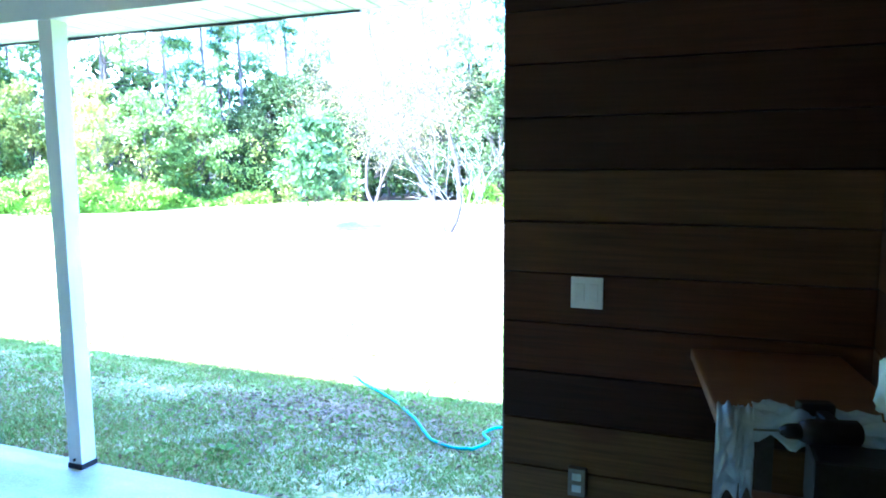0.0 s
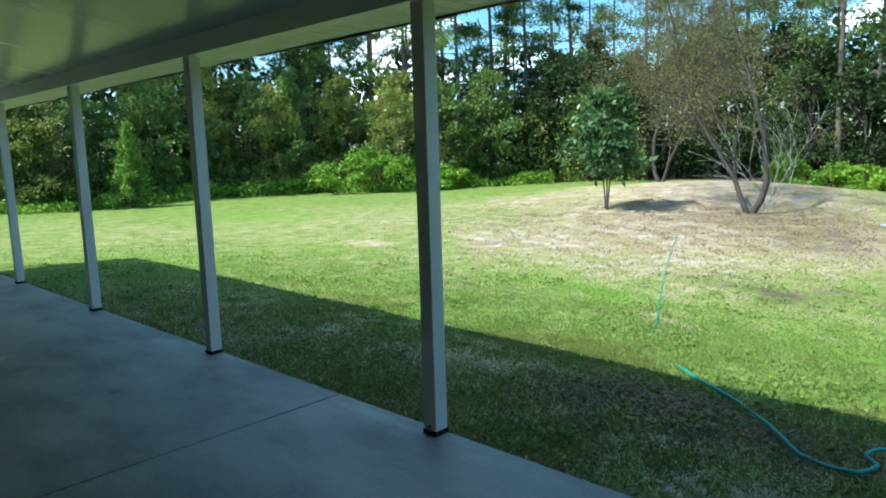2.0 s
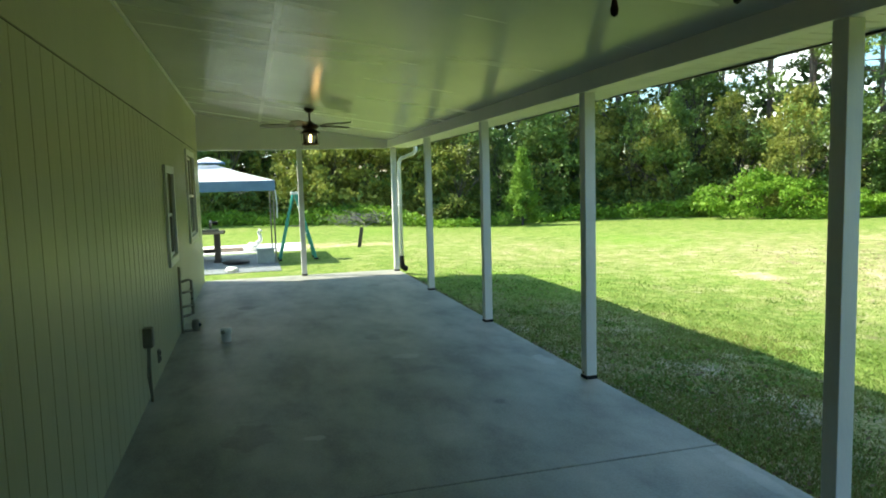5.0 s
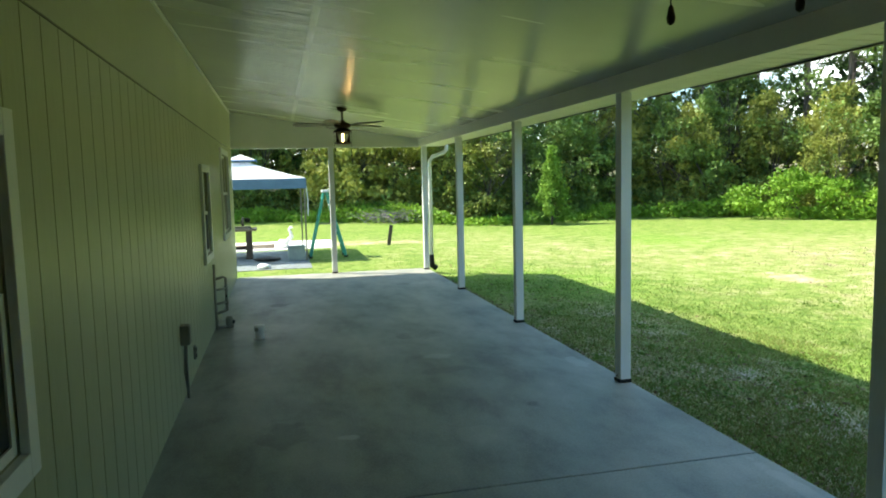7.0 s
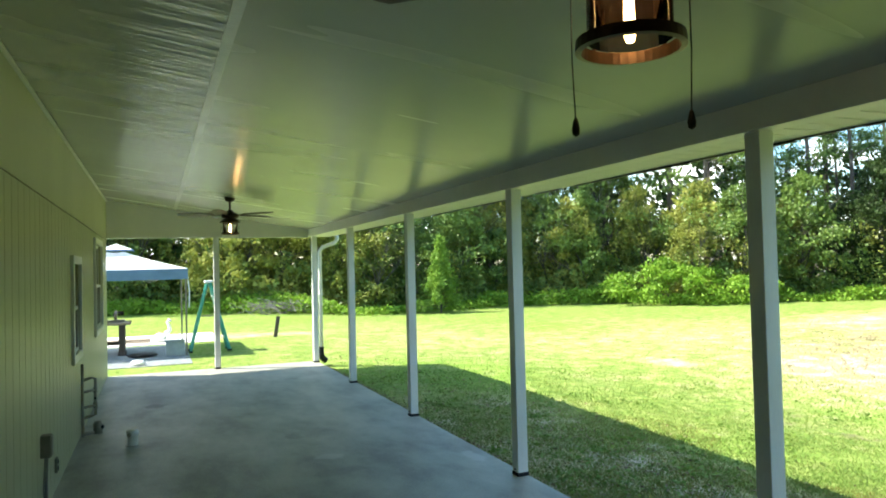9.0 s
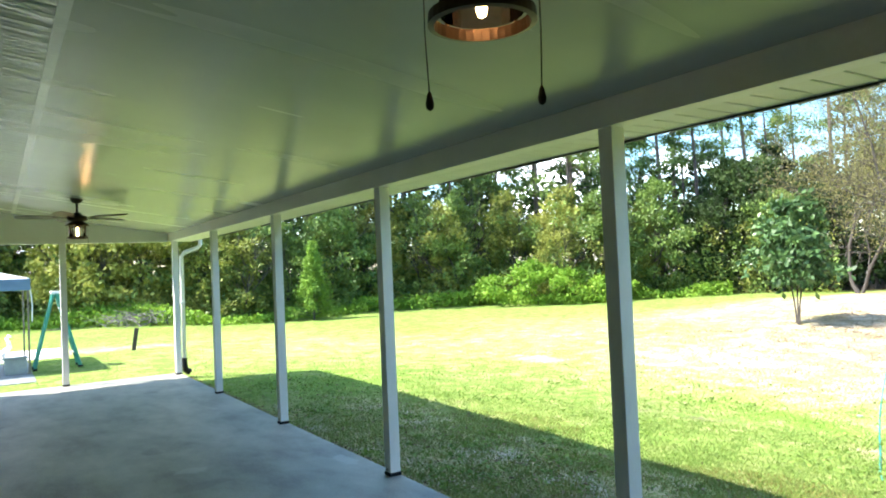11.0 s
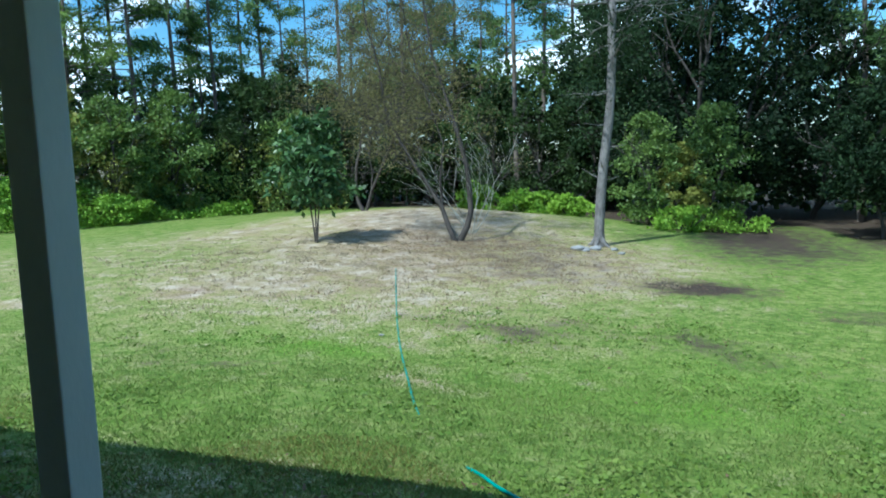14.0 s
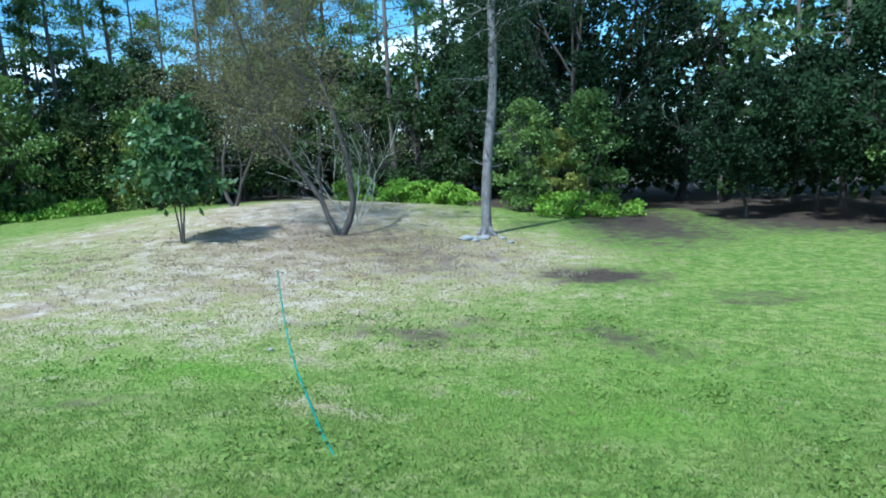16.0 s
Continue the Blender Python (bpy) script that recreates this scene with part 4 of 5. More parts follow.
def cedar(at):
    """A young upright cedar: a cone of short drooping sprays."""
    rng, r = np.random.default_rng(44), random.Random(44)
    limbs, tips = [[(Vector((0, 0, -0.1)), 0.05), (Vector((0.02, 0.03, 1.5)), 0.03), (Vector((0, 0, 3.1)), 0.008)]], []
    for k in range(110):
        u = (k + r.random()) / 110
        a, reach_out = r.uniform(0, 6.28), (1.05 * (1 - u) ** 1.15 + 0.03) * r.uniform(0.6, 1.1)
        z = 0.15 + 2.9 * u
        w = Vector((math.cos(a), math.sin(a), 0))
        limbs.append([(Vector((0, 0, z)), 0.012), (w * reach_out * 0.6 + Vector((0, 0, z + 0.12)), 0.007), (w * reach_out + Vector((0, 0, z + 0.16)), 0.003)])
        tips += [limbs[-1][1][0], limbs[-1][2][0], limbs[-1][1][0].lerp(limbs[-1][2][0], 0.5)]
    spots = scatter(rng, tips, 0.13, 30, 1.2)
    return tree("cedar_tree", at, "upright young green cedar at the wood's edge", limbs, M_BARK, spots, 0.13 * rng.uniform(0.6, 1.3, len(spots)), M_CEDAR, slim=0.35)


cedar(on(12.25, 25.2))
for a, w, h in ((7, 2.2, 1.0), (4, 1.8, 0.9), (1.5, 1.5, 0.8), (10, 1.4, 1.3)):
    shrub("leafy_bush", on(*edge_place(a, -0.6)), w * 0.7, w * 0.7, h, 2400, 0.15, M_VINE, "leafy green undergrowth bush behind the sand", group="undergrowth bushes")
for a, w, h in ((-9, 1.5, 0.8), (-12, 1.3, 0.7)):
    shrub("leafy_bush", on(*edge_place(a, -0.3)), w, w, h, 2200, 0.12, M_VINE, "low green bush at the foot of the oaks", group="undergrowth bushes")


def weeds():
    """The ragged strip of weeds where lawn meets wood."""
    rng, pts = np.random.default_rng(8), []
    while len(pts) < 34000:
        a = rng.uniform(30, 112)
        x, y = edge_place(a, rng.normal(-0.15, 0.6))
        h = 0.3 + 0.65 * max(0, noise.noise((x * 0.4, y * 0.4, 1)) + 0.3)
        pts.append((x, y, ground_z(x, y) + h * rng.random()))
    return tagged(new("weeds", leaves_mesh("weeds", np.array(pts), rng.uniform(0.08, 0.2, len(pts)), M_VINE, 6, slim=0.5)), "ragged green weeds along the wood's edge", "weeds", kind="stuff")


weeds()


def underbrush(mat, seed, n, tall, label):
    """Tangled leaves that fill the wood's edge between the trees."""
    rng, pts = np.random.default_rng(seed), []
    while len(pts) < n:
        a = rng.uniform(22, 118)
        x, y = edge_place(a, rng.uniform(-0.2, 2.6))
        z = tall * rng.random()
        thick = noise.noise((x * 0.7 + seed, y * 0.7, z * 0.8)) + 0.4 * noise.noise((x * 2, y * 2, z * 2 + seed))
        if thick > 0.12 + 0.25 * z / tall:
            pts.append((x, y, ground_z(x, y) + z))
    return tagged(new("underbrush", leaves_mesh("underbrush", np.array(pts), rng.uniform(0.1, 0.22, n), mat, seed, slim=0.6)), label, "underbrush", kind="stuff")


underbrush(M_OAK, 41, 26000, 4.6, "tangled dark green underbrush at the wood's edge")
underbrush(M_OLIVE, 42, 15000, 3.6, "tangled yellow-green underbrush at the wood's edge")


def magnolia():
    """The small tree with dark glossy leaves on the sand."""
    r, rng = random.Random(5), np.random.default_rng(5)
    limbs = []
    for dx, dy in ((0.08, 0.1), (-0.06, -0.09), (0.02, 0.0)):
        limbs.append([((dx * 0.3, dy * 0.3, -0.1), 0.028), ((dx * 0.9, dy * 1.1, 0.5), 0.022), ((dx * 2.4, dy * 3.0, 1.4), 0.018), ((dx * 3, dy * 4, 2.5), 0.01)])
    for k in range(18):
        a, z = r.uniform(0, 6.28), 1.15 + 1.5 * k / 18
        L = r.uniform(0.5, 1.0) * (1.2 - 0.3 * abs(z - 1.5))
        limbs.append([((0, 0, z), 0.014), ((L * .5 * math.cos(a), L * .5 * math.sin(a), z + .12), 0.01), ((L * math.cos(a), L * math.sin(a), z + .15), 0.004)])
    tips = [l[-1][0] for l in limbs] + [l[-2][0] for l in limbs]
    spots = np.concatenate([scatter(rng, tips, 0.22, 34), shell(rng, 2300, 1.3, 2.15, 1.05, 34, 0.4)])
    return tree("magnolia_tree", on(19.06, 8.03), "small dark glossy-leaved tree on bare sand", limbs, M_BARK, spots, 0.21 * rng.uniform(0.7, 1.3, len(spots)), M_MAGNOLIA, droop=0.45, slim=0.45)


magnolia()


def brown_tree():
    """The wide thin-leaved tree with two curved stems."""
    r, rng = random.Random(11), np.random.default_rng(11)
    limbs, tips = [], []
    left = [(0, 0.05, -0.1), (0.0, 0.3, 0.5), (0.0, 0.45, 0.95), (0.05, 0.95, 1.7), (0.1, 1.6, 2.7), (0.2, 2.1, 3.5), (0.1, 2.25, 4.9), (0.1, 2.6, 6.2), (0.1, 2.7, 7.4)]
    right = [(0, 0, -0.1), (0.1, -0.25, 0.4), (0.1, -0.37, 0.85), (0.1, -0.3, 2.0), (0.0, -0.12, 2.8), (0.1, 0.2, 3.8), (0.2, 0.65, 5.1), (0.2, 0.85, 6.3), (0.2, 1.0, 7.8)]
    middle = [(0.0, 0.42, 0.9), (-0.1, 0.45, 1.7), (0.0, 0.35, 2.7), (-0.1, 0.7, 3.8), (-0.2, 1.2, 5.4), (-0.2, 1.4, 7.0)]
    reach = [(0.2, 2.0, 3.3), (0.0, 2.7, 3.6), (-0.1, 3.4, 4.0), (-0.1, 3.8, 4.9)]
    for stem, rad in ((left, 0.08), (right, 0.1), (middle, 0.035), (reach, 0.038)):
        n = len(stem) - 1
        limbs.append([(Vector(p), rad * (1 - 0.8 * i / n)) for i, p in enumerate(stem)])
        for i in range(1, n + 1):
            if stem[i][2] < 2.3:
                continue
            for _ in range((2 if stem[i][2] < 3.4 else 5) if i < n else 7):
                a = r.uniform(0, 6.28)
                w = Vector((math.cos(a), math.sin(a), r.uniform(0.0, 0.8)))
                q = Vector(stem[i]).lerp(Vector(stem[i - 1]), r.random())
                grow(r, q, w, r.uniform(1.0, 2.1), max(0.01, rad * (1 - 0.8 * i / n) * 0.36), 2, 1, 0.75, 0.16, 0.03, limbs, tips, 4, 0.6)
    tips = [p for p in tips if r.random() < 0.12 + 0.85 * smooth_step((noise.noise(p * 0.9) + 0.38) / 0.5)]
    spots = scatter(rng, tips, 0.34, max(8, 27000 // len(tips)), 0.9)
    spots = spots[spots[:, 2] > 1.9]
    return tree("brown_tree", on(20.7, 4.47), "thin brownish tree with two curved stems on sand", limbs, M_BARK, spots, 0.064 * rng.uniform(0.6, 1.4, len(spots)), M_BROWN, droop=0.25, slim=0.45, seg=6)


thin_tree = brown_tree()
copy_thing(thin_tree, at_ground(29.0, 11.2, 165, 0.95))


def bleached_shrub():
    r = random.Random(15)
    limbs = []
    for k in range(7):
        a = 0.9 * k
        grow(r, (0.08 * math.cos(a), 0.08 * math.sin(a), -0.05), (0.6 * math.cos(a), 0.6 * math.sin(a), 1), 1.75, 0.016, 2, 1, 0.7, 0.14, 0.02, limbs, [], 4)
    return tree("bleached_shrub", on(22.2, 4.5), "bleached leafless shrub with pale branching stems", limbs, M_DEADBARK, [], [], None, category="shrub", seg=5)


bleached_shrub()


def grey_tree():
    """The straight tall grey trunk with the stones at its foot."""
    r, rng = random.Random(17), np.random.default_rng(17)
    trunk = []
    for i in range(53):
        k = i / 4
        rad = 0.14 * (1 - 0.045 * k) * (1 + 0.09 * noise.noise((k * 1.9, 3, 7))) + 0.1 * max(0.0, 1 - k / 0.55) ** 2
        trunk.append((Vector((0.02 * k + 0.03 * math.sin(2.1 * k) + 0.012 * noise.noise((k * 2.3, 1, 1)), -0.07 * k + 0.05 * math.sin(1.3 * k) + 0.016 * noise.noise((k * 2.1, 5, 2)), -0.2 + 1.15 * k)), rad))
    limbs, tips = [trunk], []
    for k in range(5):
        a = 1.26 * k + 0.4
        w = Vector((math.cos(a), math.sin(a), 0))
        limbs.append([(w * 0.08 + Vector((0, 0, 0.22)), 0.07), (w * 0.2 + Vector((0, 0, 0.06)), 0.05), (w * 0.38 + Vector((0, 0, -0.05)), 0.025)])
    for k in range(46):
        u = r.uniform(1.6, 12.8)
        q = trunk[int(u * 4)][0]
        a = r.uniform(0, 6.28)
        w = Vector((math.cos(a), math.sin(a), r.uniform(-0.1, 0.6)))
        if u < 3.4:
            limbs.append([(q, 0.022), (q + w * 0.25, 0.015), (q + w * r.uniform(0.4, 0.7) + Vector((0, 0, 0.08)), 0.005)])
            continue
        grow(r, q, w, r.uniform(0.7, 2.0) * (0.5 if u < 5 else 1), 0.03, 1, 1, 0.7, 0.18, -0.02, limbs, tips, 4)
    spots = scatter(rng, tips, 0.32, max(8, 13000 // len(tips)), 1.1)
    spots = spots[spots[:, 2] > 2.6]
    return tree("grey_tree", on(21.3, 0.65), "tall straight grey-barked tree with sparse branches", limbs, M_PALEBARK, spots, 0.095 * rng.uniform(0.6, 1.4, len(spots)), M_SHADEOAK, droop=0.4, slim=0.35, seg=12)


grey_tree()


# ---- porch fittings ----
def fan_lamp(at, turn, drop=0.0):
    f = thing("ceiling_fan", at, "dark bronze ceiling fan with lit caged lamp", "ceiling fan", "porch fans", turn=turn)
    part("canopy", lathe(bms(), [(0.0, 0.02 + drop), (0.07, 0.02 + drop), (0.07, -0.01 + drop), (0.055, -0.045 + drop), (0.02, -0.06 + drop), (0.0, -0.06 + drop)]), M_BRONZE, f, smooth=True)
    part("downrod", tube(bms(), [(0, 0, -0.05 + drop), (0, 0, -0.19)], 0.014, 12), M_BRONZE, f, smooth=True)
    part("motor_housing", lathe(bms(), [(0.0, -0.165), (0.035, -0.17), (0.05, -0.195), (0.105, -0.215), (0.115, -0.25), (0.1, -0.275), (0.0, -0.28)]), M_BRONZE, f, smooth=True)
    for k in range(5):
        a = radians(72 * k + 20)
        m = Matrix.Rotation(a, 4, "Z") @ Matrix.Translation((0, 0, -0.225)) @ Matrix.Rotation(radians(12), 4, "X")
        bm = bms()
        outline = [(0.2, -0.055), (0.35, -0.066), (0.55, -0.07), (0.63, -0.06), (0.66, -0.03), (0.66, 0.03), (0.63, 0.06), (0.55, 0.07), (0.35, 0.066), (0.2, 0.055)]
        top = [bm.verts.new((x, y, 0.004)) for x, y in outline]
        low = [bm.verts.new((x, y, -0.004)) for x, y in outline]
        bm.faces.new(top)
        bm.faces.new(low[::-1])
        for i in range(len(outline)):
            bm.faces.new((top[i], low[i], low[(i + 1) % len(outline)], top[(i + 1) % len(outline)]))
        bm.transform(m)
        blade = part("blade", bm, M_BLADE, f, "weathered dark wood blade")
        bm = box(bms(), 0.1, 0.27, -0.018, 0.018, -0.011, -0.0045, 0.002)
        bm.transform(m)
        part("blade_iron", bm, M_BRONZE, blade)
    part("shade", lathe(bms(), [(0.05, -0.27), (0.085, -0.285), (0.135, -0.325), (0.137, -0.33), (0.085, -0.295), (0.05, -0.281)]), M_BRONZE, f, "flared bronze lamp hood", smooth=True)
    glass_ob = part("glass_cylinder", lathe(bms(), [(0.088, -0.31), (0.088, -0.465), (0.084, -0.465), (0.084, -0.31)]), M_GLASS, f, "clear seeded glass cylinder", smooth=True)
    glass_ob.visible_shadow = False
    cage = part("cage_ring", lathe(bms(), [(0.099, -0.462), (0.112, -0.462), (0.114, -0.486), (0.101, -0.488), (0.099, -0.462)], 36), M_BRONZE, f, "flat bronze cage ring", smooth=False)
    for k in range(4):
        a = radians(45 + 90 * k)
        part("cage_rod", tube(bms(), [(0.105 * math.cos(a), 0.105 * math.sin(a), -0.31), (0.105 * math.cos(a), 0.105 * math.sin(a), -0.47)], 0.005, 8), M_BRONZE, cage)
    part("bulb_socket", tube(bms(), [(0, 0, -0.28), (0, 0, -0.345)], 0.021, 12), M_BRONZE, f)
    part("bulb", lathe(bms(), [(0.0, -0.474), (0.008, -0.47), (0.012, -0.455), (0.013, -0.4), (0.01, -0.345), (0.0, -0.345)], 16), M_BULB, f, "glowing warm filament bulb", smooth=True)
    for s in (-1, 1):
        chain = part("pull_chain", tube(bms(), [(s * 0.119, 0, -0.3), (s * 0.12, 0.0, -0.5), (s * 0.116, 0, -0.625)], 0.0015, 6), M_BLACK, f, "thin pull chain with dark teardrop")
        part("chain_bead", lathe(bms(), [(0.0, -0.618), (0.005, -0.626), (0.009, -0.646), (0.0075, -0.657), (0.0, -0.662)], 12, (s * 0.116, 0, 0)), M_BLACK, chain, smooth=True)
    return f


fan_lamp((1.76, -1.27, ceil_z(1.76) - 0.055), -35.7, 0.055)
fan_lamp((1.77, 7.1, ceil_z(1.77)), 10)


def downspout():
    d = thing("downspout", (3.62, 10.06, 0), "white downspout with S-bend and black drain boot", "downspout")
    pts = [(0.3, -0.1, 2.3), (0.3, -0.1, 2.2), (0.26, -0.08, 2.15), (0.05, -0.01, 2.07), (0.0, 0, 2.0), (0, 0, 0.2)]
    part("pipe", tube(bms(), pts, 0.036, 12), M_TRIM, d, smooth=True)
    part("strap", box(bms(), -0.045, 0.04, -0.042, 0.042, 1.2, 1.22), M_TRIM, d)
    part("drain_boot", tube(bms(), [(0, 0, 0.26), (0.0, 0, 0.12), (0.02, 0.03, 0.05), (0.09, 0.06, 0.0)], [0.043, 0.05, 0.055, 0.056], 12), M_BLACK, d, "black corrugated drain boot")


downspout()


def wall_box():
    b = thing("junction_box", (FACE, 3.02, 0), "grey electrical box with conduit on siding", "electrical box")
    part("cover", box(bms(), 0.001, 0.065, -0.045, 0.045, 0.43, 0.58, 0.006), M_GREY, b)
    part("lid", box(bms(), 0.066, 0.071, -0.04, 0.04, 0.437, 0.573, 0.002), M_GREY, b)
    part("conduit", tube(bms(), [(0.035, 0.0, 0.43), (0.03, 0.0, 0.25), (0.03, 0.02, 0.004)], 0.011, 10), M_GREY, b, smooth=True)
    part("cable", tube(bms(), [(0.03, -0.04, 0.43), (0.02, -0.05, 0.22), (0.03, 0.0, 0.03)], 0.005, 8), M_GREY, b, smooth=True)
    o = thing("wall_outlet", (FACE, 3.72, 0.2), "small grey outdoor outlet on siding", "outlet")
    part("plate", box(bms(), 0.001, 0.02, -0.035, 0.035, -0.055, 0.055, 0.004), M_GREY, o)
    for z in (-0.025, 0.025):
        part("socket_cover", box(bms(), 0.0205, 0.026, -0.018, 0.018, z - 0.016, z + 0.016, 0.002), M_BLACK, o)


wall_box()


def water_pipes():
    w = thing("water_pipes", (FACE, 5.6, 0), "weathered pale pipework with valves on siding", "pipes")
    y2 = 0.12
    part("riser_pipe", tube(bms(), [(0.03, 0, 0.004), (0.03, 0, 0.75)], 0.015, 10), M_PVC, w, smooth=True)
    part("loop_pipe", tube(bms(), [(0.03, 0, 0.58), (0.1, y2, 0.59), (0.14, y2, 0.58), (0.14, y2, 0.2), (0.1, y2, 0.19), (0.03, 0, 0.19)], 0.015, 10), M_PVC, w, smooth=True)
    for z in (0.46, 0.3):
        part("cross_pipe", tube(bms(), [(0.03, 0, z), (0.14, y2, z)], 0.014, 10), M_PVC, w, smooth=True)
        part("fitting", tube(bms(), [(0.14, y2, z - 0.03), (0.14, y2, z + 0.03)], 0.021, 10), M_PVC, w, smooth=True)
    part("valve_handle", box(bms(), 0.13, 0.15, y2 - 0.03, y2 + 0.03, 0.365, 0.385, 0.004), M_BLACK, w)
    part("lower_elbow", tube(bms(), [(0.03, 0, 0.03), (0.12, 0.08, 0.025)], 0.018, 10), M_PVC, w, smooth=True)
    part("tap_body", lathe(bms(), [(0.0, 0.0), (0.045, 0.0), (0.045, 0.1), (0.03, 0.13), (0.0, 0.13)], 14, (0.16, 0.12, 0.003)), M_PVC, w, smooth=True)
    part("tap_port", tube(bms(), [(0.2, 0.1, 0.07), (0.215, 0.095, 0.07)], 0.02, 10), M_BLACK, w)


water_pipes()


def pipe_stub():
    p = thing("pipe_stub", (0.62, 4.98, 0), "white capped pipe stub set in the slab", "pipe")
    part("pipe", lathe(bms(), [(0.046, 0.0), (0.046, 0.095), (0.055, 0.097), (0.057, 0.14), (0.05, 0.15), (0.0, 0.15)], 20), M_WHITE, p, smooth=True)
    part("outlet", tube(bms(), [(-0.02, -0.035, 0.115), (-0.032, -0.062, 0.115)], 0.022, 12), M_PVC, p)
    part("collar", lathe(bms(), [(0.066, 0.0), (0.063, 0.006), (0.047, 0.008)], 20), M_PVC, p)


pipe_stub()


def switch_plate():
    s = thing("light_switch", (3.40, -2.635, 1.105), "white double rocker light switch on dark planks", "light switch")
    part("plate", box(bms(), -0.009, -0.002, -0.057, 0.057, -0.057, 0.057, 0.003), M_TRIM, s)
    for y in (-0.024, 0.024):
        part("rocker", box(bms(), -0.013, -0.0095, y - 0.016, y + 0.016, -0.033, 0.033, 0.002), M_WHITE, s)
    o = thing("wall_socket", (3.40, -2.615, 0.40), "small grey socket box on dark planks", "socket")
    part("box", box(bms(), -0.03, -0.002, -0.032, 0.032, -0.052, 0.052, 0.003), M_GREY, o)
    for z in (-0.022, 0.022):
        part("receptacle", box(bms(), -0.034, -0.0305, -0.017, 0.017, z - 0.014, z + 0.014, 0.002), M_CLOTH, o)


switch_plate()


def workbench():
    b = thing("workbench", (3.04, -3.28, 0), "reddish wooden workbench against dark plank walls", "workbench", turn=7)
    part("top", box(bms(), -0.32, 0.33, -0.2, 0.25, 0.915, 0.95, 0.006), M_WOOD, b)
    for x in (-0.12, 0.29):
        for y in (-0.15, 0.12):
            part("leg", box(bms(), x - 0.035, x + 0.035, y - 0.035, y + 0.035, 0, 0.914, 0.004), M_DARKWOOD, b)
    part("shelf", box(bms(), -0.08, 0.25, -0.11, 0.08, 0.25, 0.27), M_DARKWOOD, b)
    s = thing("side_table", (2.5, -3.3, 0), "low reddish wooden table before the workbench", "table")
    part("top", box(bms(), -0.17, 0.165, -0.25, 0.15, 0.765, 0.79, 0.005), M_WOOD, s)
    for x in (-0.14, 0.135):
        for y in (-0.22, 0.12):
            part("leg", box(bms(), x - 0.02, x + 0.02, y - 0.02, y + 0.02, 0, 0.764, 0.003), M_DARKWOOD, s)


workbench()


def rag(at, wide, deep, drop, seed, label, back=False):
    """A crumpled cloth: flat on top, hanging over one edge in folds."""
    rng = random.Random(seed)
    bm, rows, n = bms(), [], 22
    for i in range(n + 1):
        row = []
        for k in range(n + 1):
            u, v = i / n, k / n
            y = (v - 0.5) * wide
            fold = 0.03 * noise.noise((u * 3, v * 5, seed)) + 0.02 * noise.noise((u * 7, v * 9, seed + 3))
            run = u * (deep + drop)
            if run < deep:
                p = (deep - run, y, 0.004 + abs(fold) * 0.9)
            else:
                hang = (run - deep) * (0.75 + 0.8 * noise.noise((v * 4, seed, 2)))
                p = (-0.012 - abs(fold) * 1.5 - 0.05 * hang, y + 0.04 * hang * math.sin(v * 9), -hang)
            row.append(bm.verts.new(p))
        rows.append(row)
    for a, b in zip(rows, rows[1:]):
        for k in range(n):
            bm.faces.new((a[k], a[k + 1], b[k + 1], b[k]))
    bmesh.ops.solidify(bm, geom=bm.faces[:], thickness=0.003)
    return solid("cloth", bm, M_CLOTH, label, "cloth", at=at, smooth=True)


rag((2.70, -3.11, 0.952), 0.085, 0.06, 0.26, 3, "crumpled pale blue cloth hanging off the workbench")
rag((2.70, -3.29, 0.952), 0.28, 0.1, 0.07, 8, "pale blue cloth heaped on the workbench")


def cloth_heap(at):
    """A tall crumpled bundle of rag with deep folds."""
    bm = bms()
    for v in bmesh.ops.create_icosphere(bm, subdivisions=4, radius=1)["verts"]:
        fold = 1 + 0.3 * noise.noise(v.co * 2.1) + 0.22 * noise.noise(Vector((v.co.x * 6, v.co.y * 6, v.co.z * 1.6)))
        v.co = Vector((0.05 * v.co.x * fold, 0.045 * v.co.y * fold, 0.08 + max(-0.08, 0.095 * v.co.z * fold)))
    solid("cloth", bm, M_CLOTH, "bundled pale blue cloth on the workbench end", "cloth", at=at, smooth=True)


cloth_heap((2.79, -3.465, 0.951))


def drill():
    d = thing("cordless_drill", (2.62, -3.3, 0.932), "black cordless drill lying on a dark case", "power drill", turn=104)
    d.scale = (0.7, 0.7, 0.7)
    part("body", tube(bms(), [(-0.09, 0, 0.05), (-0.08, 0, 0.05), (0.06, 0, 0.05), (0.09, 0, 0.05)], [0.03, 0.042, 0.042, 0.03], 14), M_BLACK, d, smooth=True)
    part("chuck", tube(bms(), [(0.09, 0, 0.05), (0.13, 0, 0.05), (0.15, 0, 0.05)], [0.026, 0.024, 0.012], 12), M_BLACK, d, smooth=True)
    part("bit", tube(bms(), [(0.15, 0, 0.05), (0.23, 0, 0.05)], 0.004, 8), M_GREY, d)
    part("grip", box(bms(), -0.06, -0.015, -0.16, -0.03, 0.03, 0.068, 0.012), M_BLACK, d)
    part("battery", box(bms(), -0.085, 0.03, -0.22, -0.161, 0.012, 0.085, 0.01), M_BLACK, d)


drill()
case = thing("tool_case", (2.6, -3.38, 0.792), "flat black tool case on the low table", "tool case")
part("case", box(bms(), -0.07, 0.08, -0.1, 0.12, 0, 0.138, 0.01), M_BLACK, case)
part("latch", box(bms(), -0.078, -0.0705, -0.02, 0.03, 0.03, 0.055, 0.002), M_GREY, case)

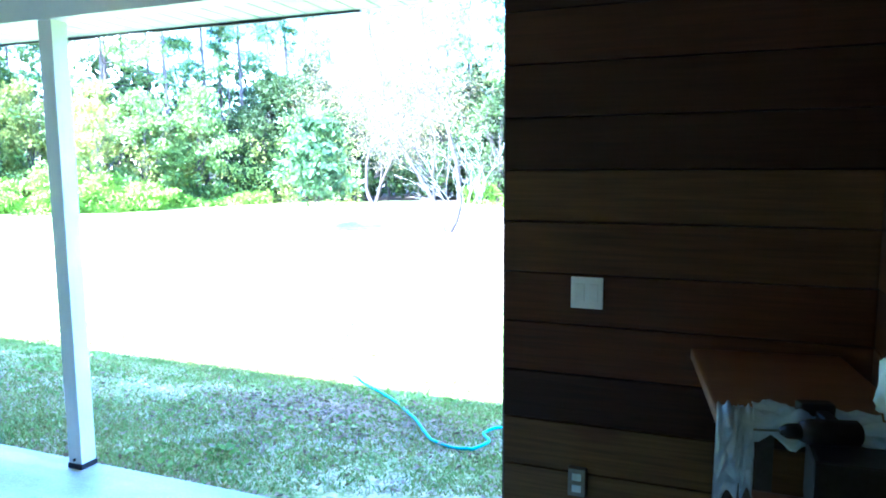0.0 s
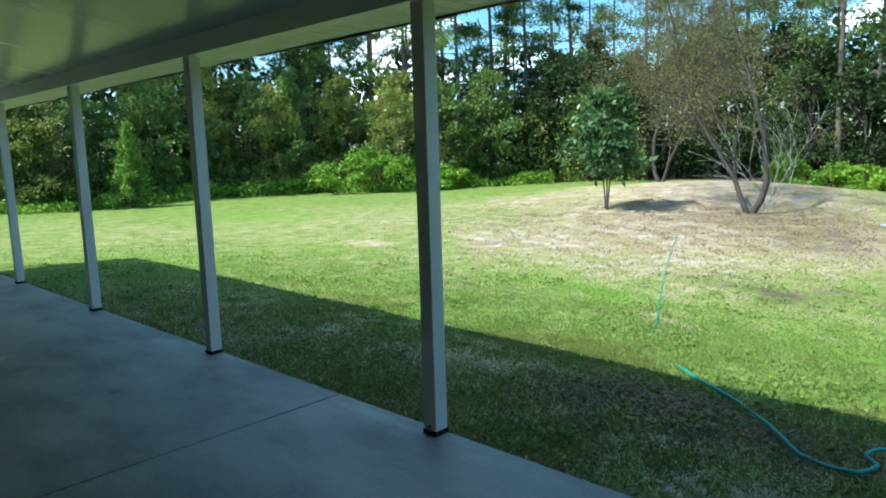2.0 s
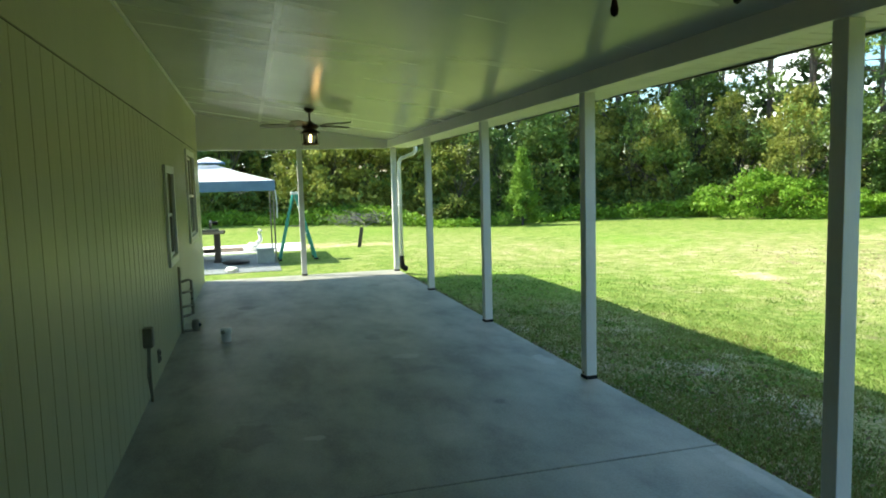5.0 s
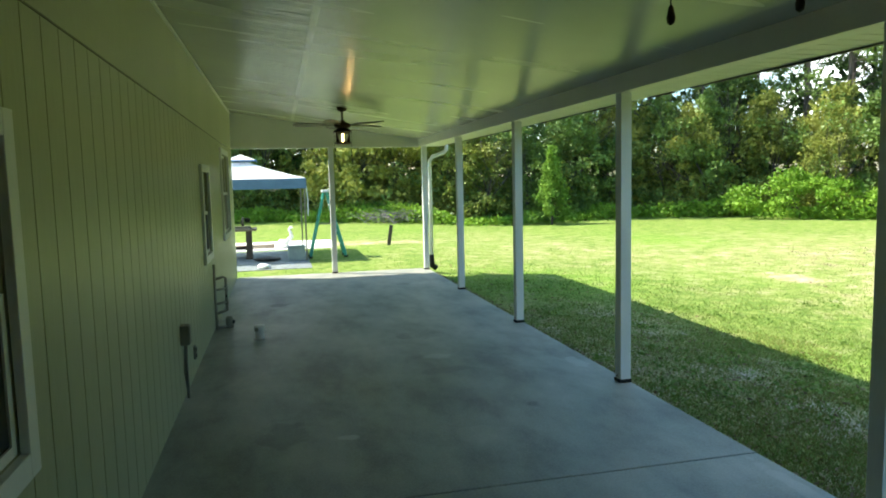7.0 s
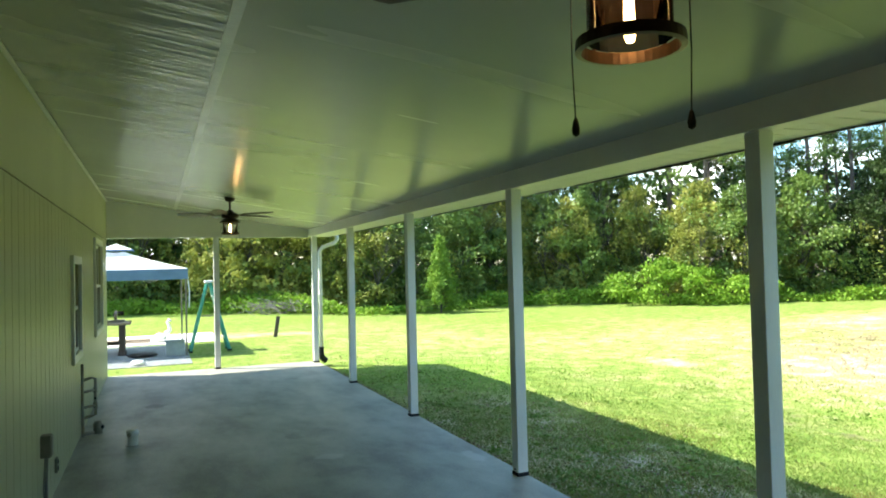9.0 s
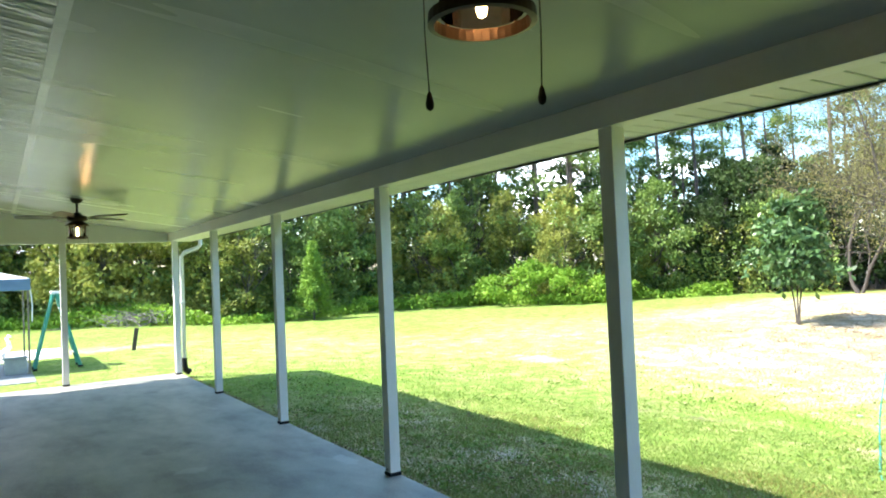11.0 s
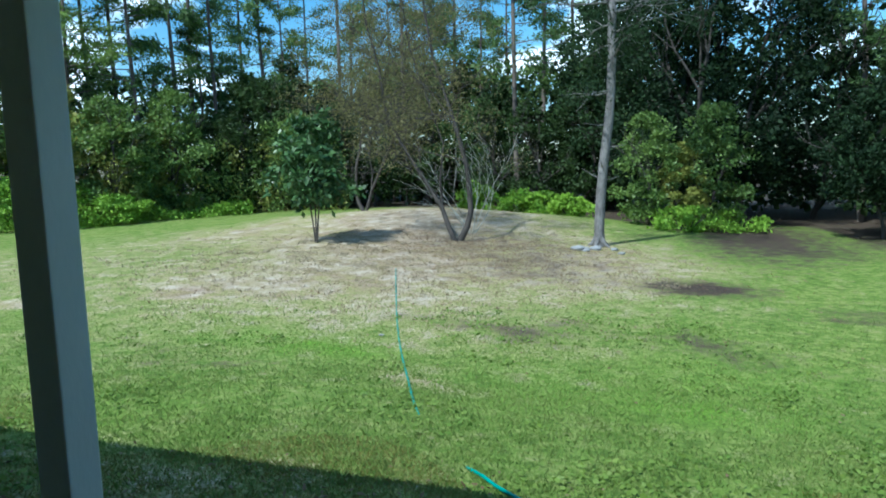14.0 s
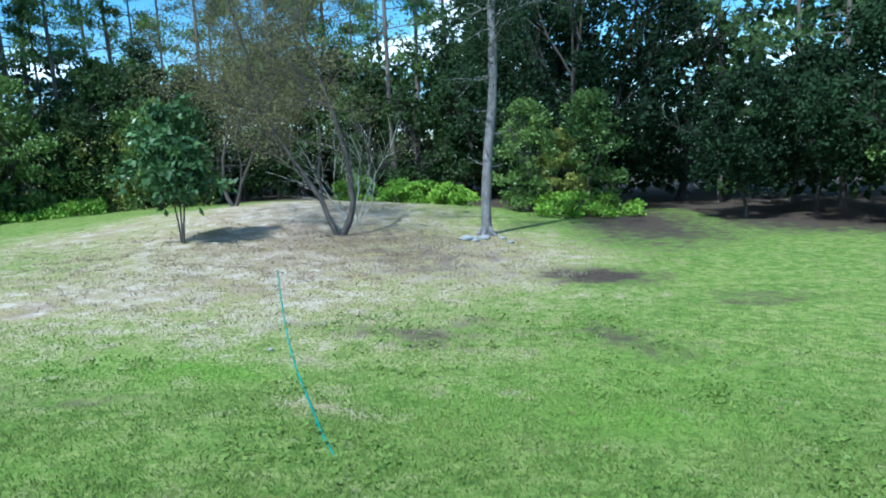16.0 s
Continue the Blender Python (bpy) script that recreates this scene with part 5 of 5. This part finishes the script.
# ---- yard things ----
def hose():
    pts = [(5.28, -2.3), (5.18, -2.01), (5.17, -1.82), (5.0, -1.74), (4.83, -1.82), (4.65, -1.75), (4.71, -1.5), (5.08, -1.22), (5.5, -0.85), (6.03, -0.27), (7.18, 0.54), (8.8, 1.32), (11.4, 2.5), (16.2, 4.5)]
    line = []
    for i in range(len(pts) - 1):
        p0, p1, p2, p3 = (Vector(pts[max(0, min(len(pts) - 1, i + k))]) for k in (-1, 0, 1, 2))
        for k in range(8):
            u = k / 8
            q = 0.5 * (2 * p1 + (p2 - p0) * u + (2 * p0 - 5 * p1 + 4 * p2 - p3) * u * u + (3 * p1 - p0 - 3 * p2 + p3) * u ** 3)
            line.append((q.x, q.y, ground_z(q.x, q.y) + 0.026 - 0.07 * smooth_step((q.x - 6.0) / 0.5) + 0.046 * smooth_step((q.x - 6.9) / 0.6) + 0.004 * math.sin(i * 3 + u * 5)))
    solid("garden_hose", tube(bms(), line, 0.011, 8), M_HOSE, "teal green garden hose snaking over the lawn", "hose", smooth=True)


hose()


def lump(bm, at, size, seed, flat=0.6):
    vs = bmesh.ops.create_icosphere(bm, subdivisions=2, radius=1)["verts"]
    for v in vs:
        k = 1 + 0.35 * noise.noise(v.co * 1.3 + Vector((seed, seed * 2, 0)))
        v.co = Vector(at) + Vector((v.co.x * size * k, v.co.y * size * k * 1.3, v.co.z * size * flat * k))
    return bm


for k, (x, y, size) in enumerate(((20.3, 1.07, 0.14), (20.56, 0.66, 0.12), (20.0, -0.03, 0.07), (20.45, 0.9, 0.09), (20.7, 0.2, 0.08), (20.15, 0.85, 0.08))):
    solid("stone", lump(bms(), (0, 0, size * 0.35), size, k), M_STONE, "pale rounded stone at the grey tree's foot", "stone", at=on(x, y), smooth=True, group="stones by the tree")

bm = box(bms(), -0.05, 0.05, -0.015, 0.015, -0.1, 0.56, 0.004)
bm.transform(Matrix.Rotation(radians(9), 4, "Y"))
solid("stake", bm, M_DARKWOOD, "dark leaning plank stake in the lawn", "stake", at=on(3.79, 16.4))


def tent():
    t = thing("canopy_tent", (0.03, 14.85, -0.1), "white pop-up canopy tent with blue valance", "canopy tent")
    h, eave, peak = 1.42, 1.86, 2.34
    for sx in (-1, 1):
        for sy in (-1, 1):
            leg = part("leg", box(bms(), sx * h - 0.018, sx * h + 0.018, sy * h - 0.018, sy * h + 0.018, 0.01, eave - 0.03, 0.003), M_GREY, t)
            part("foot", box(bms(), sx * h - 0.05, sx * h + 0.05, sy * h - 0.05, sy * h + 0.05, 0, 0.01), M_GREY, leg)
    bm = bms()
    rings = []
    for u in (0.0, 0.25, 0.5, 0.75, 0.88):
        r, z = (h + 0.04) * (1 - u), eave + (peak - eave) * (u ** 0.9) - 0.05 * math.sin(math.pi * u)
        ring = []
        for k in range(16):
            q = k / 4
            a, f = int(q) % 4, q % 1
            c = [(-1, -1), (1, -1), (1, 1), (-1, 1)]
            x, y = (c[a][i] * (1 - f) + c[(a + 1) % 4][i] * f for i in (0, 1))
            ring.append(bm.verts.new((x * r, y * r, z - 0.035 * math.sin(math.pi * f) * (1 - u) * u * 4)))
        rings.append(ring)
    for a, b in zip(rings, rings[1:]):
        for k in range(16):
            bm.faces.new((a[k], a[(k + 1) % 16], b[(k + 1) % 16], b[k]))
    bmesh.ops.solidify(bm, geom=bm.faces[:], thickness=0.004)
    roof_part = part("roof_fabric", bm, M_CANVAS, t)
    bm = bms()
    apex = bm.verts.new((0, 0, peak + 0.12))
    ring = [bm.verts.new((x * 0.36, y * 0.36, peak - 0.02)) for x, y in ((-1, -1), (1, -1), (1, 1), (-1, 1))]
    for k in range(4):
        bm.faces.new((ring[k], ring[(k + 1) % 4], apex))
    bmesh.ops.solidify(bm, geom=bm.faces[:], thickness=0.004)
    cap = part("vent_cap", bm, M_CANVAS, roof_part)
    part("cap_trim", box(box(bms(), -0.37, 0.37, -0.372, -0.362, peak - 0.06, peak - 0.021), 0.362, 0.372, -0.36, 0.36, peak - 0.06, peak - 0.021), M_VALANCE, roof_part)
    g = h + 0.045
    for x0, x1, y0, y1 in ((-g, g, -g, -g + 0.006), (-g, g, g - 0.006, g), (-g, -g + 0.006, -g + 0.007, g - 0.007), (g - 0.006, g, -g + 0.007, g - 0.007)):
        part("valance", box(bms(), x0, x1, y0, y1, eave - 0.23, eave - 0.004), M_VALANCE, t, "faded blue fabric valance")
    for sy in (-1, 1):
        bm = bms()
        for k in range(4):
            x0, x1 = -h + k * h / 2, -h + (k + 1) * h / 2
            tube(bm, [(x0, sy * h, eave - 0.28 if k % 2 else eave - 0.06), (x1, sy * h, eave - 0.06 if k % 2 else eave - 0.28)], 0.01, 6)
        part("truss", bm, M_GREY, t)
    part("tie_strap", tube(bms(), [(h + 0.03, -h, eave - 0.1), (h + 0.07, -h + 0.02, eave - 0.5), (h + 0.06, -h, eave - 0.85)], 0.012, 6), M_CANVAS, t, "loose white tie strap")


tent()

bm = bms()
box(bm, -2.6, 1.5, 11.95, 15.9, -0.3, -0.1, 0.01)
solid("gravel_pad", bm, M_GRAVEL, "grey gravel pad under the canopy", "gravel", kind="structure")
solid("pavement", box(bms(), -4.0, 2.35, 16.2, 18.8, -0.3, -0.085, 0.02), M_WHITE, "pale concrete pad behind the canopy", "pavement", kind="structure")


def work_table():
    t = thing("work_table", (-0.35, 14.5, -0.1), "brown topped work table under the canopy", "table")
    part("top", box(bms(), -0.75, 0.68, -0.4, 0.4, 0.66, 0.71, 0.006), M_OLDWOOD, t)
    for x in (-0.62, 0.5):
        part("trestle", box(bms(), x - 0.06, x + 0.06, -0.32, 0.32, 0.05, 0.655, 0.006), M_DARKWOOD, t)
        part("foot", box(bms(), x - 0.08, x + 0.08, -0.36, 0.36, 0, 0.049, 0.006), M_DARKWOOD, t)
    part("stretcher", box(bms(), -0.55, 0.43, -0.03, 0.03, 0.2, 0.28), M_DARKWOOD, t)
    z = 0.61
    b = thing("tool_case", (-0.55, 14.45, z), "dark tool case on the work table", "tool case")
    part("case", box(bms(), -0.2, 0.2, -0.13, 0.13, 0, 0.14, 0.015), M_BLACK, b)
    part("handle", tube(bms(), [(-0.07, 0, 0.138), (-0.06, 0, 0.18), (0.06, 0, 0.18), (0.07, 0, 0.138)], 0.01, 8), M_BLACK, b)
    s = thing("mitre_saw", (0.02, 14.5, z), "dark power saw standing on the work table", "power saw")
    part("base", box(bms(), -0.18, 0.18, -0.16, 0.16, 0, 0.05, 0.008), M_GREY, s)
    part("arm", tube(bms(), [(0.0, 0.1, 0.05), (-0.02, 0.06, 0.16), (0.02, -0.06, 0.22)], 0.03, 8), M_BLACK, s)
    part("motor", tube(bms(), [(0.05, 0.0, 0.19), (0.17, 0.0, 0.19)], 0.05, 12), M_BLACK, s)
    part("blade_guard", tube(bms(), [(-0.02, 0, 0.16), (0.03, 0, 0.16)], 0.1, 18), M_GREY, s)
    c = thing("white_bucket", (-0.27, 14.3, z), "small white tub on the work table", "tub")
    part("tub", lathe(bms(), [(0.0, 0.0), (0.05, 0.0), (0.065, 0.12), (0.068, 0.125), (0.06, 0.125), (0.047, 0.01), (0.0, 0.01)], 18), M_WHITE, c, smooth=True)
    solid("tarp", lump(bms(), (0, 0, 0.03), 0.3, 5, 0.16), M_BLACK, "folded black tarp on the gravel", "tarp", at=(0.55, 13.75, -0.1), smooth=True)
    solid("white_rock", lump(bms(), (0, 0, 0.04), 0.14, 6, 0.4), M_WHITE, "pale flat rock beside the gravel", "rock", at=(0.52, 12.2, -0.1), smooth=True)


work_table()


def tote():
    b = thing("plastic_bin", (1.22, 13.55, -0.1), "clear blue-grey plastic storage bin on gravel", "storage bin")
    bm = bms()
    box(bm, -0.19, 0.19, -0.14, 0.14, 0, 0.3, 0.02)
    part("body", bm, M_CLEAR, b)
    part("lid", box(bms(), -0.205, 0.205, -0.155, 0.155, 0.301, 0.33, 0.008), M_CLEAR, b)


tote()


def ladder():
    d = thing("step_ladder", (1.95, 14.1, -0.12), "green fibreglass step ladder standing open on grass", "ladder")
    top = 1.55
    for sy in (-1, 1):
        part("front_rail", tube(bms(), [(0.42, sy * 0.26, 0.03), (0.03, sy * 0.16, top)], 0.036, 8), M_GREEN, d)
        part("rear_rail", tube(bms(), [(-0.4, sy * 0.24, 0.03), (-0.03, sy * 0.14, top)], 0.028, 8), M_GREEN, d)
        part("rubber_foot", box(bms(), 0.37, 0.47, sy * 0.26 - 0.04, sy * 0.26 + 0.04, 0, 0.05, 0.005), M_BLACK, d)
        part("rubber_foot", box(bms(), -0.44, -0.36, sy * 0.24 - 0.03, sy * 0.24 + 0.03, 0, 0.05, 0.005), M_BLACK, d)
        part("spreader", tube(bms(), [(0.22, sy * 0.215, 0.8), (-0.2, sy * 0.195, 0.8)], 0.008, 6), M_GREY, d)
    for k in range(1, 5):
        u = k / 5
        x, w = 0.42 - 0.39 * u, 0.26 - 0.1 * u
        part("step", box(bms(), x - 0.04, x + 0.04, -w, w, top * u - 0.012, top * u + 0.012, 0.004), M_TRIM, d)
        part("rear_rung", tube(bms(), [(-0.4 + 0.37 * u, -w + 0.02, top * u), (-0.4 + 0.37 * u, w - 0.02, top * u)], 0.01, 6), M_GREY, d)
    part("top_cap", box(bms(), -0.08, 0.09, -0.19, 0.19, top - 0.01, top + 0.05, 0.012), M_TRIM, d, "pale moulded ladder cap")


ladder()


def swan():
    """A white garden planter: a plain curved-neck shape."""
    bm = bms()
    lump(bm, (0, 0, 0.13), 0.17, 4, 0.7)
    tube(bm, [(0.12, 0, 0.2), (0.22, 0, 0.3), (0.2, 0, 0.42), (0.16, 0, 0.5), (0.2, 0, 0.56), (0.27, 0, 0.53)], [0.07, 0.05, 0.04, 0.036, 0.042, 0.015], 10)
    solid("bird_planter", bm, M_WHITE, "white plaster garden bird with curved neck", "garden ornament", at=(0.95, 16.6, -0.09), smooth=True)


swan()
for k in range(5):
    bm = box(bms(), -1.0 + 0.1 * (k % 2), 0.9, -0.09, 0.09, 0, 0.035, 0.003)
    bm.transform(Matrix.Rotation(radians(4 * k - 7), 4, "Z"))
    solid("board", bm, M_OLDWOOD, "weathered grey board stacked on the pad", "board", at=(-0.2, 16.75 + 0.11 * k, -0.084 + 0.036 * (k % 2)), group="stacked boards")


def brush_pile():
    r, limbs = random.Random(30), []
    for k in range(90):
        a, q = r.uniform(0, 6.28), Vector((r.gauss(0, 0.8), r.gauss(0, 0.4), r.uniform(0.05, 0.5)))
        w = Vector((math.cos(a), math.sin(a), r.uniform(-0.3, 0.5))) * r.uniform(0.3, 0.7)
        limbs.append([(q - w, 0.012), (q + Vector((0, 0, 0.05)), 0.01), (q + w, 0.004)])
    return tagged(new("brush_pile", tubes_mesh("brush_pile", limbs, M_PALEBARK, 5)), "grey heap of cut brush at the wood's edge", "brush pile", kind="stuff")


brush_pile().matrix_basis = pose(*on(5.6, 27.0))


def litter():
    """Fallen leaves on the shaded grass and under the trees."""
    rng, pts = np.random.default_rng(12), []
    for cx, cy, sx, sy, n in ((5.05, -0.47, 0.28, 0.45, 1500), (4.9, -1.3, 0.5, 0.6, 350), (20.0, 4.0, 1.3, 1.6, 900), (18, 2, 3, 3, 500), (4.6, 4, 0.6, 4, 1200), (4.7, -0.8, 0.5, 1.1, 1200), (17, 4.5, 3.0, 3.6, 6500), (14.5, 2.5, 2.2, 3, 2200), (19.0, 2.6, 2.2, 2.0, 5500), (20.2, 4.4, 0.7, 0.9, 1500)):
        for _ in range(n):
            x, y = rng.normal(cx, sx), rng.normal(cy, sy)
            if x > 3.6:
                pts.append((x, y, ground_z(x, y) + 0.012 + 0.015 * rng.random()))
    for _ in range(5200):
        x, y = 3.57 + abs(rng.normal(0, 0.06)), rng.uniform(-2.3, 10)
        pts.append((x, y, ground_z(x, y) + 0.004 + 0.012 * rng.random()))
    return tagged(new("leaf_litter", leaves_mesh("leaf_litter", np.array(pts), rng.uniform(0.025, 0.055, len(pts)), M_LITTER, 9, flat=0.75)), "brown fallen leaves scattered over the grass", "leaf litter", kind="stuff")


litter()


def clover():
    """Low broad-leaved weeds in patches through the lawn."""
    rng, r, pts = np.random.default_rng(14), random.Random(14), []
    while len(pts) < 9000:
        d, a = 9 * math.sqrt(r.random()), r.uniform(-1.1, 1.7)
        x, y = 3.7 + d * math.cos(a), -0.5 + d * math.sin(a)
        if x < 3.65 or noise.noise((x * 0.55, y * 0.55, 21)) + 0.5 * noise.noise((x * 1.7, y * 1.7, 4)) < 0.12 or cover(x, y)[0] > 0.6:
            continue
        for _ in range(r.randint(8, 16)):
            px, py = r.gauss(x, 0.06), r.gauss(y, 0.06)
            pts.append((px, py, ground_z(px, py) + r.uniform(0.005, 0.034)))
    return tagged(new("clover", leaves_mesh("clover", np.array(pts), rng.uniform(0.02, 0.05, len(pts)), M_CLOVER, 9, slim=0.8, flat=0.5)), "dark green clover patches in the lawn", "clover", kind="stuff")


clover()
solid("stone", lump(bms(), (0, 0, 0.012), 0.028, 9), M_STONE, "small pale stone lying in the lawn", "stone", at=on(10.52, 2.36), smooth=True)
